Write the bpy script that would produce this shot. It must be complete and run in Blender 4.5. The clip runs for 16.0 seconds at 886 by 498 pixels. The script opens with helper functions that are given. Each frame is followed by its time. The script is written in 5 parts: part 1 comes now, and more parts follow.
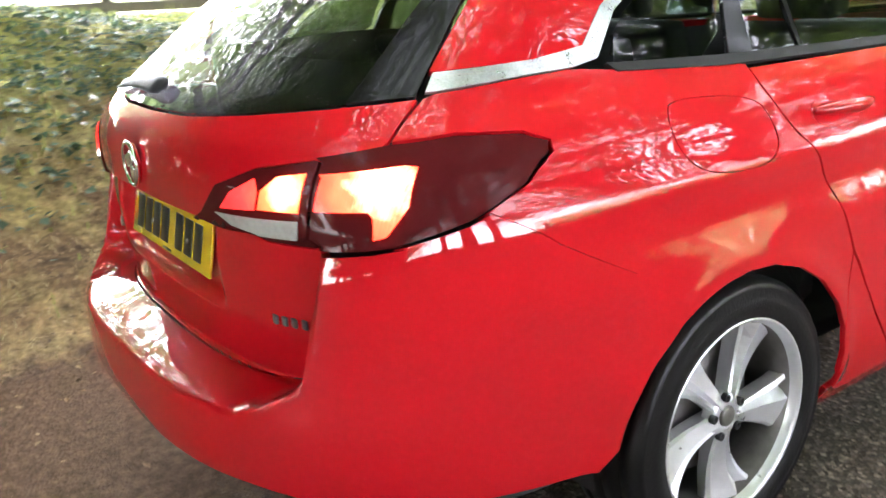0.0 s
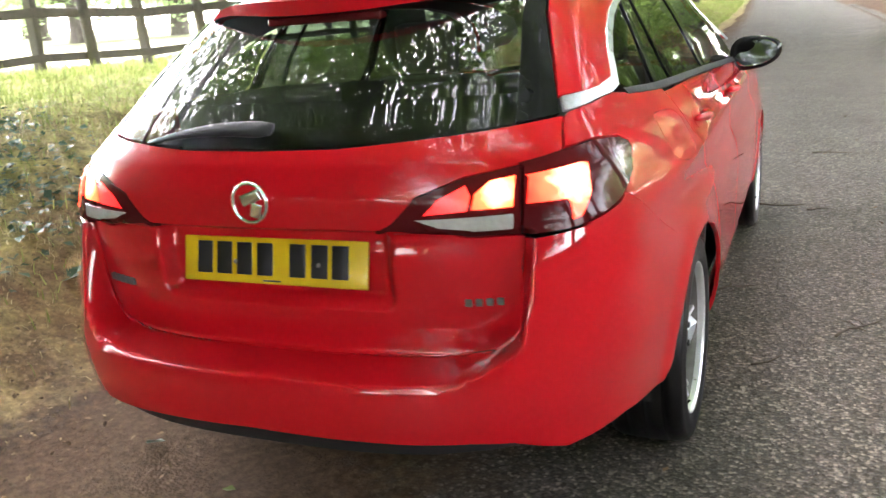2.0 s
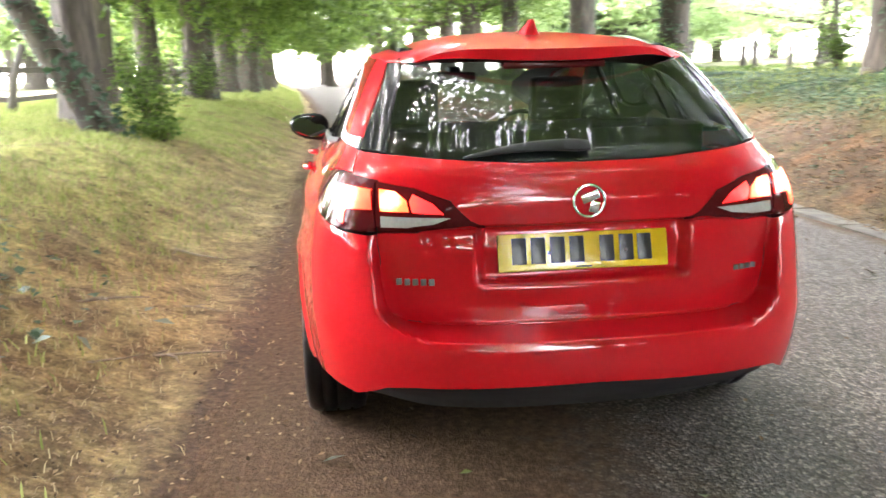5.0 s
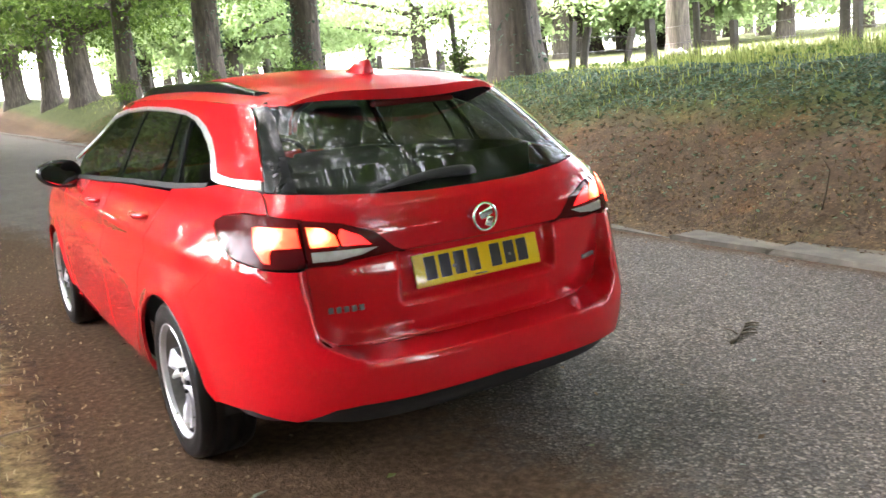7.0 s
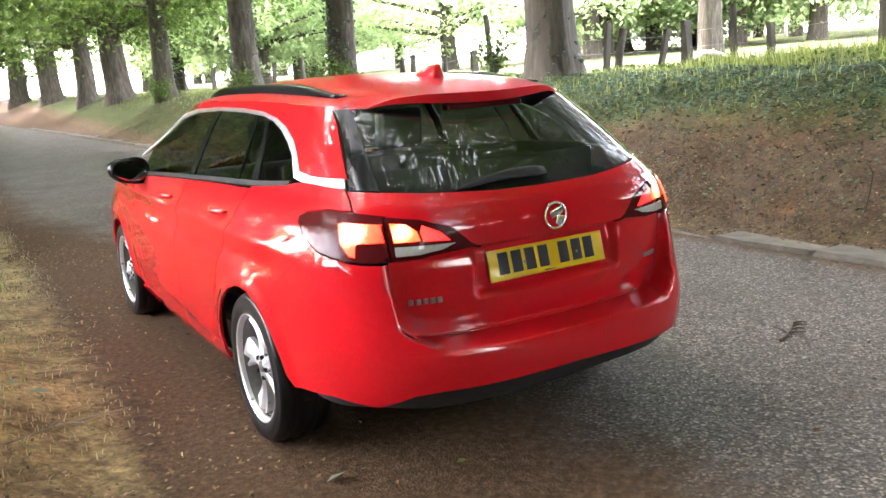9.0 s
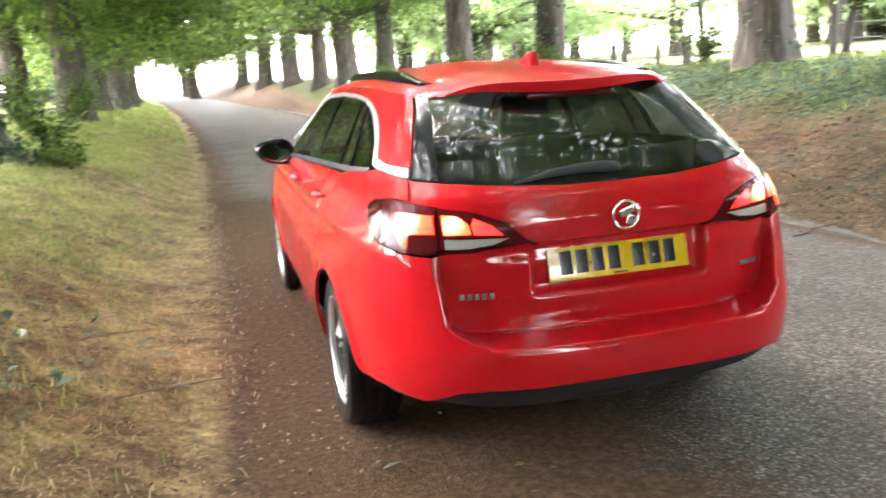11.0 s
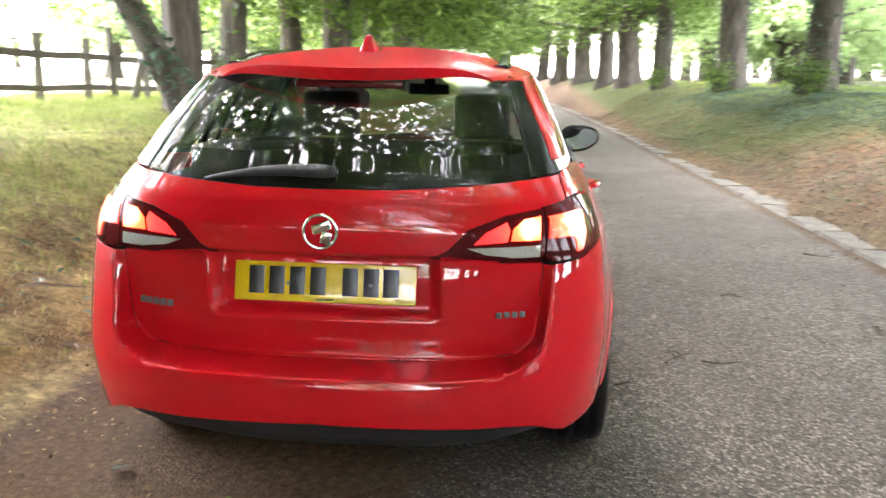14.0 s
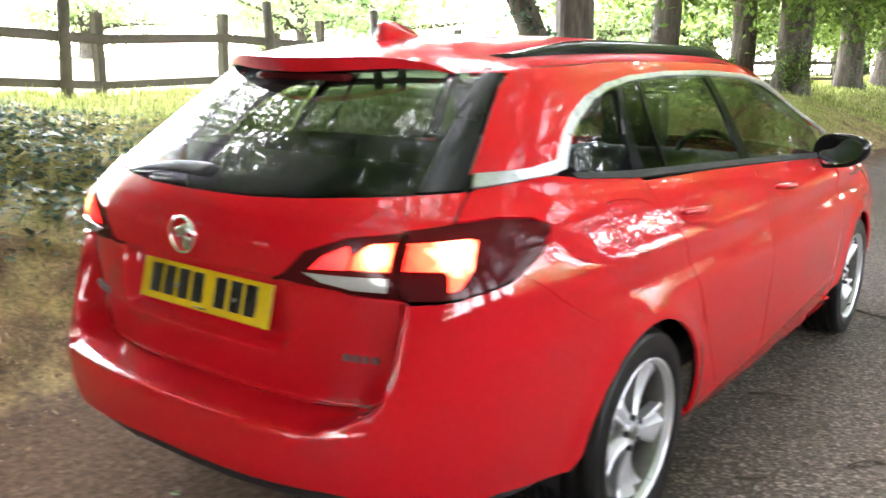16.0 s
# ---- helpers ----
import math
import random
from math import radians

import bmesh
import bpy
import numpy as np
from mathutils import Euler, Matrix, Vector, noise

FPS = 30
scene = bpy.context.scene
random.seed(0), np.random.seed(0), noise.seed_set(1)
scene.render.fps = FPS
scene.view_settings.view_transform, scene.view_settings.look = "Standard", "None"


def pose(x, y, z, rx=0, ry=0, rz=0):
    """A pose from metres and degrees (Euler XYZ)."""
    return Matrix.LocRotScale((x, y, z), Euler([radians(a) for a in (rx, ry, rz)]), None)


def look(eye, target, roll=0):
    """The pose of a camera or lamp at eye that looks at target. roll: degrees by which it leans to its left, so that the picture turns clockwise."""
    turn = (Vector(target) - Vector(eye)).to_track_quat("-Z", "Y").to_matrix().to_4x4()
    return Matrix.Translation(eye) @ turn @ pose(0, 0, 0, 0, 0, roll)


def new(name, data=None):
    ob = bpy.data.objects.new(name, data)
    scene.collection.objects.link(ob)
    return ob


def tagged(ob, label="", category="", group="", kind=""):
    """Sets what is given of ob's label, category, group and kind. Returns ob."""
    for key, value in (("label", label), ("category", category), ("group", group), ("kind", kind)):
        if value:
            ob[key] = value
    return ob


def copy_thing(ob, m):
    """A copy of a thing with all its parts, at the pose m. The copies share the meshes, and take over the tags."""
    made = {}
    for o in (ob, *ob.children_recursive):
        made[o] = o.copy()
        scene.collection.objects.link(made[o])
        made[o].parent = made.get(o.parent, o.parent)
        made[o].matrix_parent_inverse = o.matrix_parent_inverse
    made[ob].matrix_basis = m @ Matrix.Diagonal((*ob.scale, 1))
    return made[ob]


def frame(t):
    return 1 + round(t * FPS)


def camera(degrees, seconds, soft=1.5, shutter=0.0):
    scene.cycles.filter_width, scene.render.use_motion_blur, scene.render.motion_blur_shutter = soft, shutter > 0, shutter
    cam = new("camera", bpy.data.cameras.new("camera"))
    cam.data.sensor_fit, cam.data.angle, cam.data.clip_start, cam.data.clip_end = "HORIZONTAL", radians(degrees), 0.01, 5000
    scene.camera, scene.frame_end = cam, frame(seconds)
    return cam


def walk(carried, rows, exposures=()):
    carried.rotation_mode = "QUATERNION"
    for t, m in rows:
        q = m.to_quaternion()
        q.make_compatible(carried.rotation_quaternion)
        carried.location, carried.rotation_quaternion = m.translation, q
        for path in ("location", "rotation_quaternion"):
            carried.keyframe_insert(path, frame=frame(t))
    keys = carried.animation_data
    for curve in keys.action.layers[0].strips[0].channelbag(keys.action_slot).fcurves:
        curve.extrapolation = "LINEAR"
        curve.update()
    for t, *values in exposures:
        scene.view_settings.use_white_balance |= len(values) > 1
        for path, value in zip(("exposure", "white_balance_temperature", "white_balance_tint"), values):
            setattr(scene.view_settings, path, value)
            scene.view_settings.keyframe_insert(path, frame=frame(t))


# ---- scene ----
cam = camera(54.3, 16.0, 1.5, 0.5)
PATH = [
    (0, (1.889, -0.434, 1.275), (0.311, 0.631, 0.663), -4.1),
    (0.5, (1.708, -0.752, 1.267), (0.344, 0.585, 0.674), -5.9),
    (1, (1.586, -1.057, 1.28), (0.41, 0.468, 0.74), -5.2),
    (1.5, (1.478, -1.347, 1.328), (0.478, 0.303, 0.8), -4.1),
    (2, (1.192, -1.548, 1.312), (0.402, 0.213, 0.788), -4.3),
    (2.5, (0.97, -1.784, 1.323), (0.305, 0.043, 0.853), -3.8),
    (3, (0.745, -2.018, 1.364), (0.294, -0.128, 0.893), -2.3),
    (3.2, (0.6, -2.055, 1.356), (0.216, -0.143, 0.912), -1.8),
    (5.3, (-0.908, -2.381, 1.279), (-0.486, -0.463, 0.897), -1.7),
    (5.5, (-1.032, -2.411, 1.299), (-0.47, -0.533, 0.903), -1.6),
    (5.6, (-1.076, -2.469, 1.31), (-0.47, -0.606, 0.908), -1.2),
    (6, (-1.26, -2.475, 1.334), (-0.472, -0.683, 0.926), -0.5),
    (6.5, (-1.467, -2.368, 1.366), (-0.478, -0.677, 0.962), -2.5),
    (7, (-1.633, -2.334, 1.406), (-0.611, -0.661, 1.012), -4.5),
    (7.5, (-1.826, -2.326, 1.432), (-0.799, -0.653, 1.049), -4.1),
    (8, (-1.89, -2.349, 1.448), (-0.875, -0.67, 1.06), -4.0),
    (8.2, (-1.89, -2.352, 1.446), (-0.888, -0.666, 1.056), -4.1),
    (10.3, (-1.593, -2.515, 1.433), (-0.71, -0.761, 1.058), -2.8),
    (10.5, (-1.516, -2.535, 1.429), (-0.693, -0.75, 1.058), -2.9),
    (11, (-1.318, -2.515, 1.412), (-0.812, -0.62, 1.022), -3.8),
    (11.5, (-1.127, -2.464, 1.4), (-0.728, -0.551, 0.974), -3.2),
    (12, (-0.826, -2.356, 1.393), (-0.408, -0.446, 0.974), -1.1),
    (12.5, (-0.557, -2.361, 1.352), (-0.156, -0.438, 0.977), -0.3),
    (13, (-0.259, -2.348, 1.347), (-0.077, -0.394, 0.966), -0.7),
    (13.5, (0.117, -2.329, 1.354), (0.172, -0.365, 0.982), 1.4),
    (14, (0.525, -2.234, 1.331), (0.364, -0.277, 0.954), 1.1),
    (14.5, (0.863, -2.06, 1.35), (0.32, -0.176, 0.952), 0.5),
    (15, (1.153, -1.761, 1.377), (0.242, -0.026, 0.98), -1.1),
    (15.5, (1.51, -1.559, 1.375), (0.372, 0.036, 0.973), 0.2),
    (16, (1.808, -1.271, 1.353), (0.638, 0.298, 0.943), 1.3),
]
EXPOSURES = [(t, e + 1.62, 6450, 18) for t, e in ((0, 4.2), (1, 4.05), (3, 4.1), (5.5, 4.4), (7, 3.8), (8.2, 3.8), (10.5, 4.0), (12, 4.38), (13.5, 4.27), (15, 3.9), (15.5, 3.7), (16, 4.1))]
walk(cam, [(t, look(eye, target, roll)) for t, eye, target, roll in PATH], EXPOSURES)

# ---- light ----------------------------------------------------------------------------------
SUN_ELEV, SUN_ROT = 50.0, 318.0
world = bpy.data.worlds.new("world")
scene.world = world
world.use_nodes = True
_wn = world.node_tree.nodes
_sky = _wn.new("ShaderNodeTexSky")
_sky.sky_type, _sky.sun_disc = "NISHITA", False
_sky.sun_elevation, _sky.sun_rotation = radians(SUN_ELEV), radians(SUN_ROT)
_sky.air_density, _sky.dust_density, _sky.ozone_density = 1.0, 2.0, 1.0
_soft = _wn.new("ShaderNodeHueSaturation")          # thin overcast takes most of the blue away
_soft.inputs["Saturation"].default_value = 0.28
world.node_tree.links.new(_sky.outputs["Color"], _soft.inputs["Color"])
world.node_tree.links.new(_soft.outputs["Color"], _wn["Background"].inputs["Color"])
_wn["Background"].inputs["Strength"].default_value = 0.15
sun = new("sun", bpy.data.lights.new("sun", "SUN"))
sun.data.energy, sun.data.angle, sun.data.color = .9, radians(30), (1.0, 0.97, 0.94)
_az, _el = radians(SUN_ROT), radians(SUN_ELEV)
sun.matrix_world = look((0, 0, 30), (-math.sin(_az) * math.cos(_el), -math.cos(_az) * math.cos(_el), 30 - math.sin(_el)))

# ---- materials ------------------------------------------------------------------------------
def srgb(h):
    c = [int(h[i:i + 2], 16) / 255 for i in (0, 2, 4)]
    return tuple((v / 12.92 if v <= .04045 else ((v + .055) / 1.055) ** 2.4) for v in c) + (1,)


class Nodes:
    """Short hand for building one node material."""

    def __init__(self, name):
        self.m = bpy.data.materials.new(name)
        self.m.use_nodes = True
        self.t = self.m.node_tree
        self.p = self.t.nodes["Principled BSDF"]
        self.coord = self.t.nodes.new("ShaderNodeTexCoord")

    def add(self, kind, **sets):
        n = self.t.nodes.new(kind)
        for k, v in sets.items():
            n.inputs[k.replace("_", " ")].default_value = v
        return n

    def link(self, a, b):
        self.t.links.new(a, b)

    def noise(self, scale, detail=4, rough=.55, src="Object"):
        n = self.add("ShaderNodeTexNoise", Scale=scale, Detail=detail, Roughness=rough)
        self.link(self.coord.outputs[src], n.inputs["Vector"])
        return n.outputs["Fac"]

    def voronoi(self, scale, src="Object"):
        n = self.add("ShaderNodeTexVoronoi", Scale=scale)
        self.link(self.coord.outputs[src], n.inputs["Vector"])
        return n

    def ramp(self, fac, stops):
        r = self.t.nodes.new("ShaderNodeValToRGB")
        els = r.color_ramp.elements
        while len(els) < len(stops):
            els.new(.5)
        for e, (pos, col) in zip(els, stops):
            e.position, e.color = pos, col if len(col) == 4 else (*col, 1)
        self.link(fac, r.inputs["Fac"])
        return r.outputs["Color"]

    def mix(self, fac, a, b, mode="MIX"):
        n = self.t.nodes.new("ShaderNodeMix")
        n.data_type, n.blend_type = "RGBA", mode
        for v, i in ((fac, 0), (a, 6), (b, 7)):
            if hasattr(v, "node"):
                self.link(v, n.inputs[i])
            else:
                n.inputs[i].default_value = v
        return n.outputs[2]

    def bump(self, height, strength=.3, dist=.01):
        n = self.add("ShaderNodeBump", Strength=strength, Distance=dist)
        self.link(height, n.inputs["Height"])
        return n.outputs["Normal"]

    def set(self, **kw):
        for k, v in kw.items():
            i = self.p.inputs[k.replace("_", " ")]
            if hasattr(v, "node"):
                self.link(v, i)
            else:
                i.default_value = v
        return self


def plain(name, col, rough=.5, metal=0, vary=.12, scale=40, bump=0, coat=0):
    """A surface with slight wear at two scales."""
    n = Nodes(name)
    col = col if len(col) == 4 else (*col, 1)
    f = n.mix(.5, n.noise(scale), n.noise(scale / 9))
    dark = tuple(c * (1 - vary) for c in col[:3])
    light = tuple(min(1, c * (1 + vary)) for c in col[:3])
    n.set(Base_Color=n.ramp(f, [(.3, dark), (.7, light)]), Metallic=metal, Coat_Weight=coat)
    n.set(Roughness=n.ramp(f, [(.3, (rough * .85,) * 3), (.7, (min(1, rough * 1.15),) * 3)]))
    if bump:
        n.set(Normal=n.bump(n.noise(scale * 4), bump, .003))
    return n.m


def drops(n, scale, amount):
    """Height field of scattered rain drops."""
    v = n.voronoi(scale)
    d = n.ramp(v.outputs["Distance"], [(.0, (1, 1, 1)), (.16, (.75, .75, .75)), (.24, (0, 0, 0))])
    keep = n.ramp(n.noise(scale * .11, 3), [(.5 - amount, (0, 0, 0)), (.5 - amount + .12, (1, 1, 1))])
    return n.mix(1.0, d, keep, "MULTIPLY")


def paint(name, wet, coat=1.0, coat_rough=.008):
    n = Nodes(name)
    f = n.mix(.5, n.noise(3, 2), n.noise(60, 3))
    n.set(Base_Color=n.ramp(f, [(.3, (.39, .005, .0095)), (.7, (.44, .006, .011))]), Roughness=.4, Coat_Weight=coat, Coat_Roughness=coat_rough)
    n.set(Specular_IOR_Level=.02, Coat_IOR=1.47)
    if wet:
        n.set(Coat_Normal=n.bump(drops(n, 150, wet), .7, .002))
    return n.m


def pane(name, tint, wet=0.0, gloss=1.0):
    """Thin window glass: tinted passage, with reflection by Fresnel, wetted by drops whose glint is painted pale."""
    n = Nodes(name)
    t, out = n.t, n.t.nodes["Material Output"]
    tr = n.add("ShaderNodeBsdfTransparent", Color=(*tint, 1))
    gl = n.add("ShaderNodeBsdfGlossy", Roughness=.015)
    lw = n.add("ShaderNodeLayerWeight", Blend=.5)
    pw = n.add("ShaderNodeMath")
    pw.operation, pw.inputs[1].default_value = "POWER", 4.0
    n.link(lw.outputs["Facing"], pw.inputs[0])
    fr = n.add("ShaderNodeMath")
    fr.operation, fr.inputs[1].default_value, fr.inputs[2].default_value = "MULTIPLY_ADD", .9, .028
    n.link(pw.outputs[0], fr.inputs[0])
    mx = t.nodes.new("ShaderNodeMixShader")
    if wet:
        h = drops(n, 185, wet)
        b = n.bump(h, .8, .004)
        n.link(b, gl.inputs["Normal"])
        # pale diffuse specks stand in for sky glinting in the drops
        glint = n.add("ShaderNodeBsdfDiffuse", Color=(.55, .57, .58, 1))
        wmix = t.nodes.new("ShaderNodeMixShader")
        small = n.ramp(h, [(.2, (0, 0, 0)), (.9, (.2, .2, .2))])
        n.link(small, wmix.inputs[0]), n.link(tr.outputs[0], wmix.inputs[1]), n.link(glint.outputs[0], wmix.inputs[2])
        under = wmix.outputs[0]
    else:
        under = tr.outputs[0]
    n.link(fr.outputs[0], mx.inputs[0]), n.link(under, mx.inputs[1]), n.link(gl.outputs[0], mx.inputs[2])
    n.link(mx.outputs[0], out.inputs["Surface"])
    t.nodes.remove(n.p)
    return n.m


def glow(name, heart, reach, base, core, middle, rim):
    """A lit lamp element behind ribbed plastic, brightest near its bulb (mirrored on both sides of the car)."""
    n = Nodes(name)
    geo, sp, cb, ab, ds = (n.t.nodes.new("ShaderNode" + k) for k in ("NewGeometry", "SeparateXYZ", "CombineXYZ", "Math", "VectorMath"))
    ab.operation, ds.operation = "ABSOLUTE", "DISTANCE"
    n.link(geo.outputs["Position"], sp.inputs[0]), n.link(sp.outputs["X"], ab.inputs[0]), n.link(ab.outputs[0], cb.inputs["X"])
    n.link(sp.outputs["Y"], cb.inputs["Y"]), n.link(sp.outputs["Z"], cb.inputs["Z"])
    n.link(cb.outputs[0], ds.inputs[0])
    ds.inputs[1].default_value = heart
    far = n.add("ShaderNodeMath")
    far.operation, far.inputs[1].default_value = "MULTIPLY", 1 / reach
    n.link(ds.outputs["Value"], far.inputs[0])
    ragged = n.add("ShaderNodeMath")
    ragged.operation, ragged.inputs[1].default_value = "MULTIPLY_ADD", .35
    n.link(n.noise(45, 3), ragged.inputs[0]), n.link(far.outputs[0], ragged.inputs[2])
    col = n.ramp(ragged.outputs[0], [(.32, core), (.55, middle), (.95, rim)])
    w = n.add("ShaderNodeTexWave", Scale=70)
    n.link(n.coord.outputs["Object"], w.inputs["Vector"])
    e = n.mix(1.0, col, n.ramp(w.outputs["Fac"], [(0, (.7, .7, .7)), (1, (1, 1, 1))]), "MULTIPLY")
    n.set(Base_Color=(*base, 1), Roughness=.2, Specular_IOR_Level=.2, Emission_Color=e, Emission_Strength=1.0)
    return n.m


RED = paint("red_paint", 0)
RED_ROOF = paint("rain_beaded_red_paint", .2, .45, .10)
GLASS_REAR = pane("rear_glass", (.26, .31, .285), .10)
GLASS_SIDE = pane("side_glass", (.26, .31, .29))
GLASS_FRONT = pane("windscreen_glass", (.85, .88, .86))
GLOSS_BLACK = plain("gloss_black_plastic", (.008, .008, .009), .1, vary=.1)
BLACK = plain("black_plastic", (.018, .018, .019), .55, bump=.2)
DARK = plain("dark_lining", (.012, .012, .013), .9)
RUBBER = plain("tyre_rubber", (.005, .005, .0054), .38, vary=.25, bump=.3)
ALLOY = plain("machined_alloy", (.66, .66, .68), .30, .7, vary=.08)
ALLOY_GREY = plain("painted_alloy", (.12, .12, .125), .45, .5, vary=.08)
STEEL = plain("brake_steel", (.18, .17, .16), .5, .8, vary=.3)
CHROME = plain("chrome", (.82, .83, .84), .09, 1.0, vary=.03)
SATIN = plain("satin_aluminium_trim", (.55, .57, .59), .3, .9, vary=.3, scale=260)
MIRROR = plain("mirror_silver", (.9, .91, .92), .02, 1.0, vary=.0)
YELLOW = plain("reflective_yellow", (.548, .37, .0079), .22, vary=.05, scale=200, coat=.6)
INK = plain("black_ink", (.01, .01, .012), .3)
LENS_DARK = plain("smoked_lens", (.055, .006, .007), .05, vary=.1)
LENS_RED = plain("red_lens", (.42, .012, .012), .08, vary=.1, coat=1)
LENS_WHITE = plain("clear_ribbed_lens", (.30, .295, .28), .12, vary=.2, scale=90, coat=1)
LAMP_HOT = glow("lit_brake_lamp", (.71, .25, .955), .17, (.4, .03, .02), (.50, .080, .040), (.32, .013, .0048), (.17, .0012, .0006))
LAMP_ORANGE = glow("lit_inner_lamp", (.572, .145, .942), .11, (.4, .05, .02), (.50, .095, .034), (.34, .016, .0045), (.20, .0018, .0007))
LAMP_RED = glow("lit_tail_lamp", (.515, .12, .93), .10, (.4, .02, .02), (.19, .005, .0025), (.13, .0025, .002), (.08, .0013, .0011))
for dull, ior in ((LENS_DARK, 1.2), (GLOSS_BLACK, 1.28), (RUBBER, 1.35), (BLACK, 1.25)):
    dull.node_tree.nodes["Principled BSDF"].inputs["IOR"].default_value = ior
SEAT = plain("dark_seat_cloth", (.022, .022, .024), .9, bump=.3, scale=120)
LINING = plain("grey_headlining", (.20, .195, .19), .9)

# ---- ground ---------------------------------------------------------------------------------
def curve1(xs, vs):
    return lambda x: np.interp(x, xs, vs)


def bend(y):
    """The lane drifts to the left ahead."""
    return -.0011 * np.clip(np.asarray(y, float) - 6, 0, 120) ** 2 * np.exp(-np.clip(np.asarray(y, float) - 6, 0, 400) / 140)


def rise(y):
    return .0125 * np.clip(np.asarray(y, float) - 14, 0, 110)


BANK_R = curve1([3.0, 3.62, 3.9, 4.6, 5.6, 6.4, 7.2, 9.0, 14, 22, 30, 60, 100, 600], [-.03, .02, .09, .42, .92, 1.14, 1.25, 1.27, 1.16, 1.18, 1.35, 2.1, 3.0, 6])
BANK_L = curve1([-600, -80, -30, -10, -6.5, -4.2, -3.4, -2.7, -2.0, -1.55, -1.25, -.9], [5, 1.5, .75, .85, .96, .88, .76, .53, .20, .035, .004, -.04])


def lumps(x, y):
    return (.045 * np.sin(1.9 * x + .7 * y) * np.sin(1.3 * y - .6 * x + 1) + .03 * np.sin(4.1 * x + 1.7) * np.sin(3.3 * y + .4)
            + .012 * np.sin(9.3 * x + 2.1 * y) * np.sin(8.1 * y - 3 * x) + .014 * np.sin(16 * x + 5 * y) * np.sin(13 * y - 6 * x))


def ground_z(x, y):
    x, y = np.asarray(x, float), np.asarray(y, float)
    u = x - bend(y)
    off = np.maximum(np.clip((u - 3.7) / .8, 0, 1), np.clip((-1.0 - u) / .9, 0, 1))
    z = np.where(u > 1, BANK_R(u), BANK_L(u))
    mound = .30 * np.exp(-((x + 4.9) / 1.2) ** 2 - ((y - .2) / 1.5) ** 2)
    return z + rise(y) + lumps(x, y) * off + mound


def mat_ground():
    n = Nodes("verge_earth_and_grass")
    sep = n.t.nodes.new("ShaderNodeSeparateXYZ")
    n.link(n.coord.outputs["Object"], sep.inputs[0])
    big, mid, fine = n.noise(.55, 3), n.noise(3.2, 5), n.noise(38, 6, .7)
    earth = n.ramp(fine, [(.25, (.022, .016, .011)), (.5, (.070, .049, .033)), (.75, (.155, .113, .075))])
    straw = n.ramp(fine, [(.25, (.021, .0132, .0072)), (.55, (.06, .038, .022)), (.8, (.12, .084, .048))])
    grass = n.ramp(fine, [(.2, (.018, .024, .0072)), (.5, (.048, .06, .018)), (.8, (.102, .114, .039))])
    rusty = n.ramp(fine, [(.25, (.030, .016, .009)), (.5, (.105, .058, .030)), (.75, (.21, .125, .065))])
    olive = n.ramp(fine, [(.25, (.022, .020, .010)), (.5, (.070, .064, .032)), (.75, (.14, .125, .065))])
    earth = n.mix(n.ramp(n.noise(1.15, 4, .6), [(.50, (0, 0, 0)), (.62, (1, 1, 1))]), earth, rusty)
    earth = n.mix(n.ramp(n.noise(1.7, 4, .65), [(.54, (0, 0, 0)), (.66, (1, 1, 1))]), earth, olive)
    # left verge is strawier, and extra light is put into its colours
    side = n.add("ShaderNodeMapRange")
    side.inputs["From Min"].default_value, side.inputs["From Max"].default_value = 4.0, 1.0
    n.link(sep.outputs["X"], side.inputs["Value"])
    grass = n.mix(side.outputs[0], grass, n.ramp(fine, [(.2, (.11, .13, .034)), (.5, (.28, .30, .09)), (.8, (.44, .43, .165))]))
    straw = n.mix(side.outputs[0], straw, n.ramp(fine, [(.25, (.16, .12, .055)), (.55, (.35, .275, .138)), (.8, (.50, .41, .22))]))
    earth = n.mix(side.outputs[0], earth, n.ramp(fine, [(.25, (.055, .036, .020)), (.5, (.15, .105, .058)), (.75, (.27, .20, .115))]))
    a = n.mix(n.ramp(mid, [(.40, (0, 0, 0)), (.62, (1, 1, 1))]), earth, straw)
    # grass grows away from the lane and on the fields
    m = n.t.nodes.new("ShaderNodeMath")
    m.operation = "ABSOLUTE"
    shift = n.add("ShaderNodeMath")
    shift.operation = "SUBTRACT"
    shift.inputs[1].default_value = 1.0
    n.link(sep.outputs["X"], shift.inputs[0]), n.link(shift.outputs[0], m.inputs[0])
    sides = []
    for lo, hi in ((4.7, 6.6), (-1.5, -7.5)):
        far = n.add("ShaderNodeMapRange")
        far.inputs["From Min"].default_value, far.inputs["From Max"].default_value = lo, hi
        n.link(sep.outputs["X"], far.inputs["Value"])
        sides.append(far.outputs[0])
    up, along = n.add("ShaderNodeMapRange"), n.add("ShaderNodeMapRange")
    up.inputs["From Min"].default_value, up.inputs["From Max"].default_value = 3.6, 4.3
    along.inputs["From Min"].default_value, along.inputs["From Max"].default_value = 9.0, 18.0
    n.link(sep.outputs["X"], up.inputs["Value"]), n.link(sep.outputs["Y"], along.inputs["Value"])
    slope = n.add("ShaderNodeMath")
    slope.operation = "MULTIPLY_ADD"
    n.link(up.outputs[0], slope.inputs[0]), n.link(along.outputs[0], slope.inputs[1]), n.link(sides[0], slope.inputs[2])
    sides[0] = slope.outputs[0]
    sum_, both_ = n.add("ShaderNodeMath"), n.add("ShaderNodeMath")
    n.link(sides[0], sum_.inputs[0]), n.link(sides[1], sum_.inputs[1])
    n.link(sum_.outputs[0], both_.inputs[0]), n.link(n.mix(.5, big, mid), both_.inputs[1])
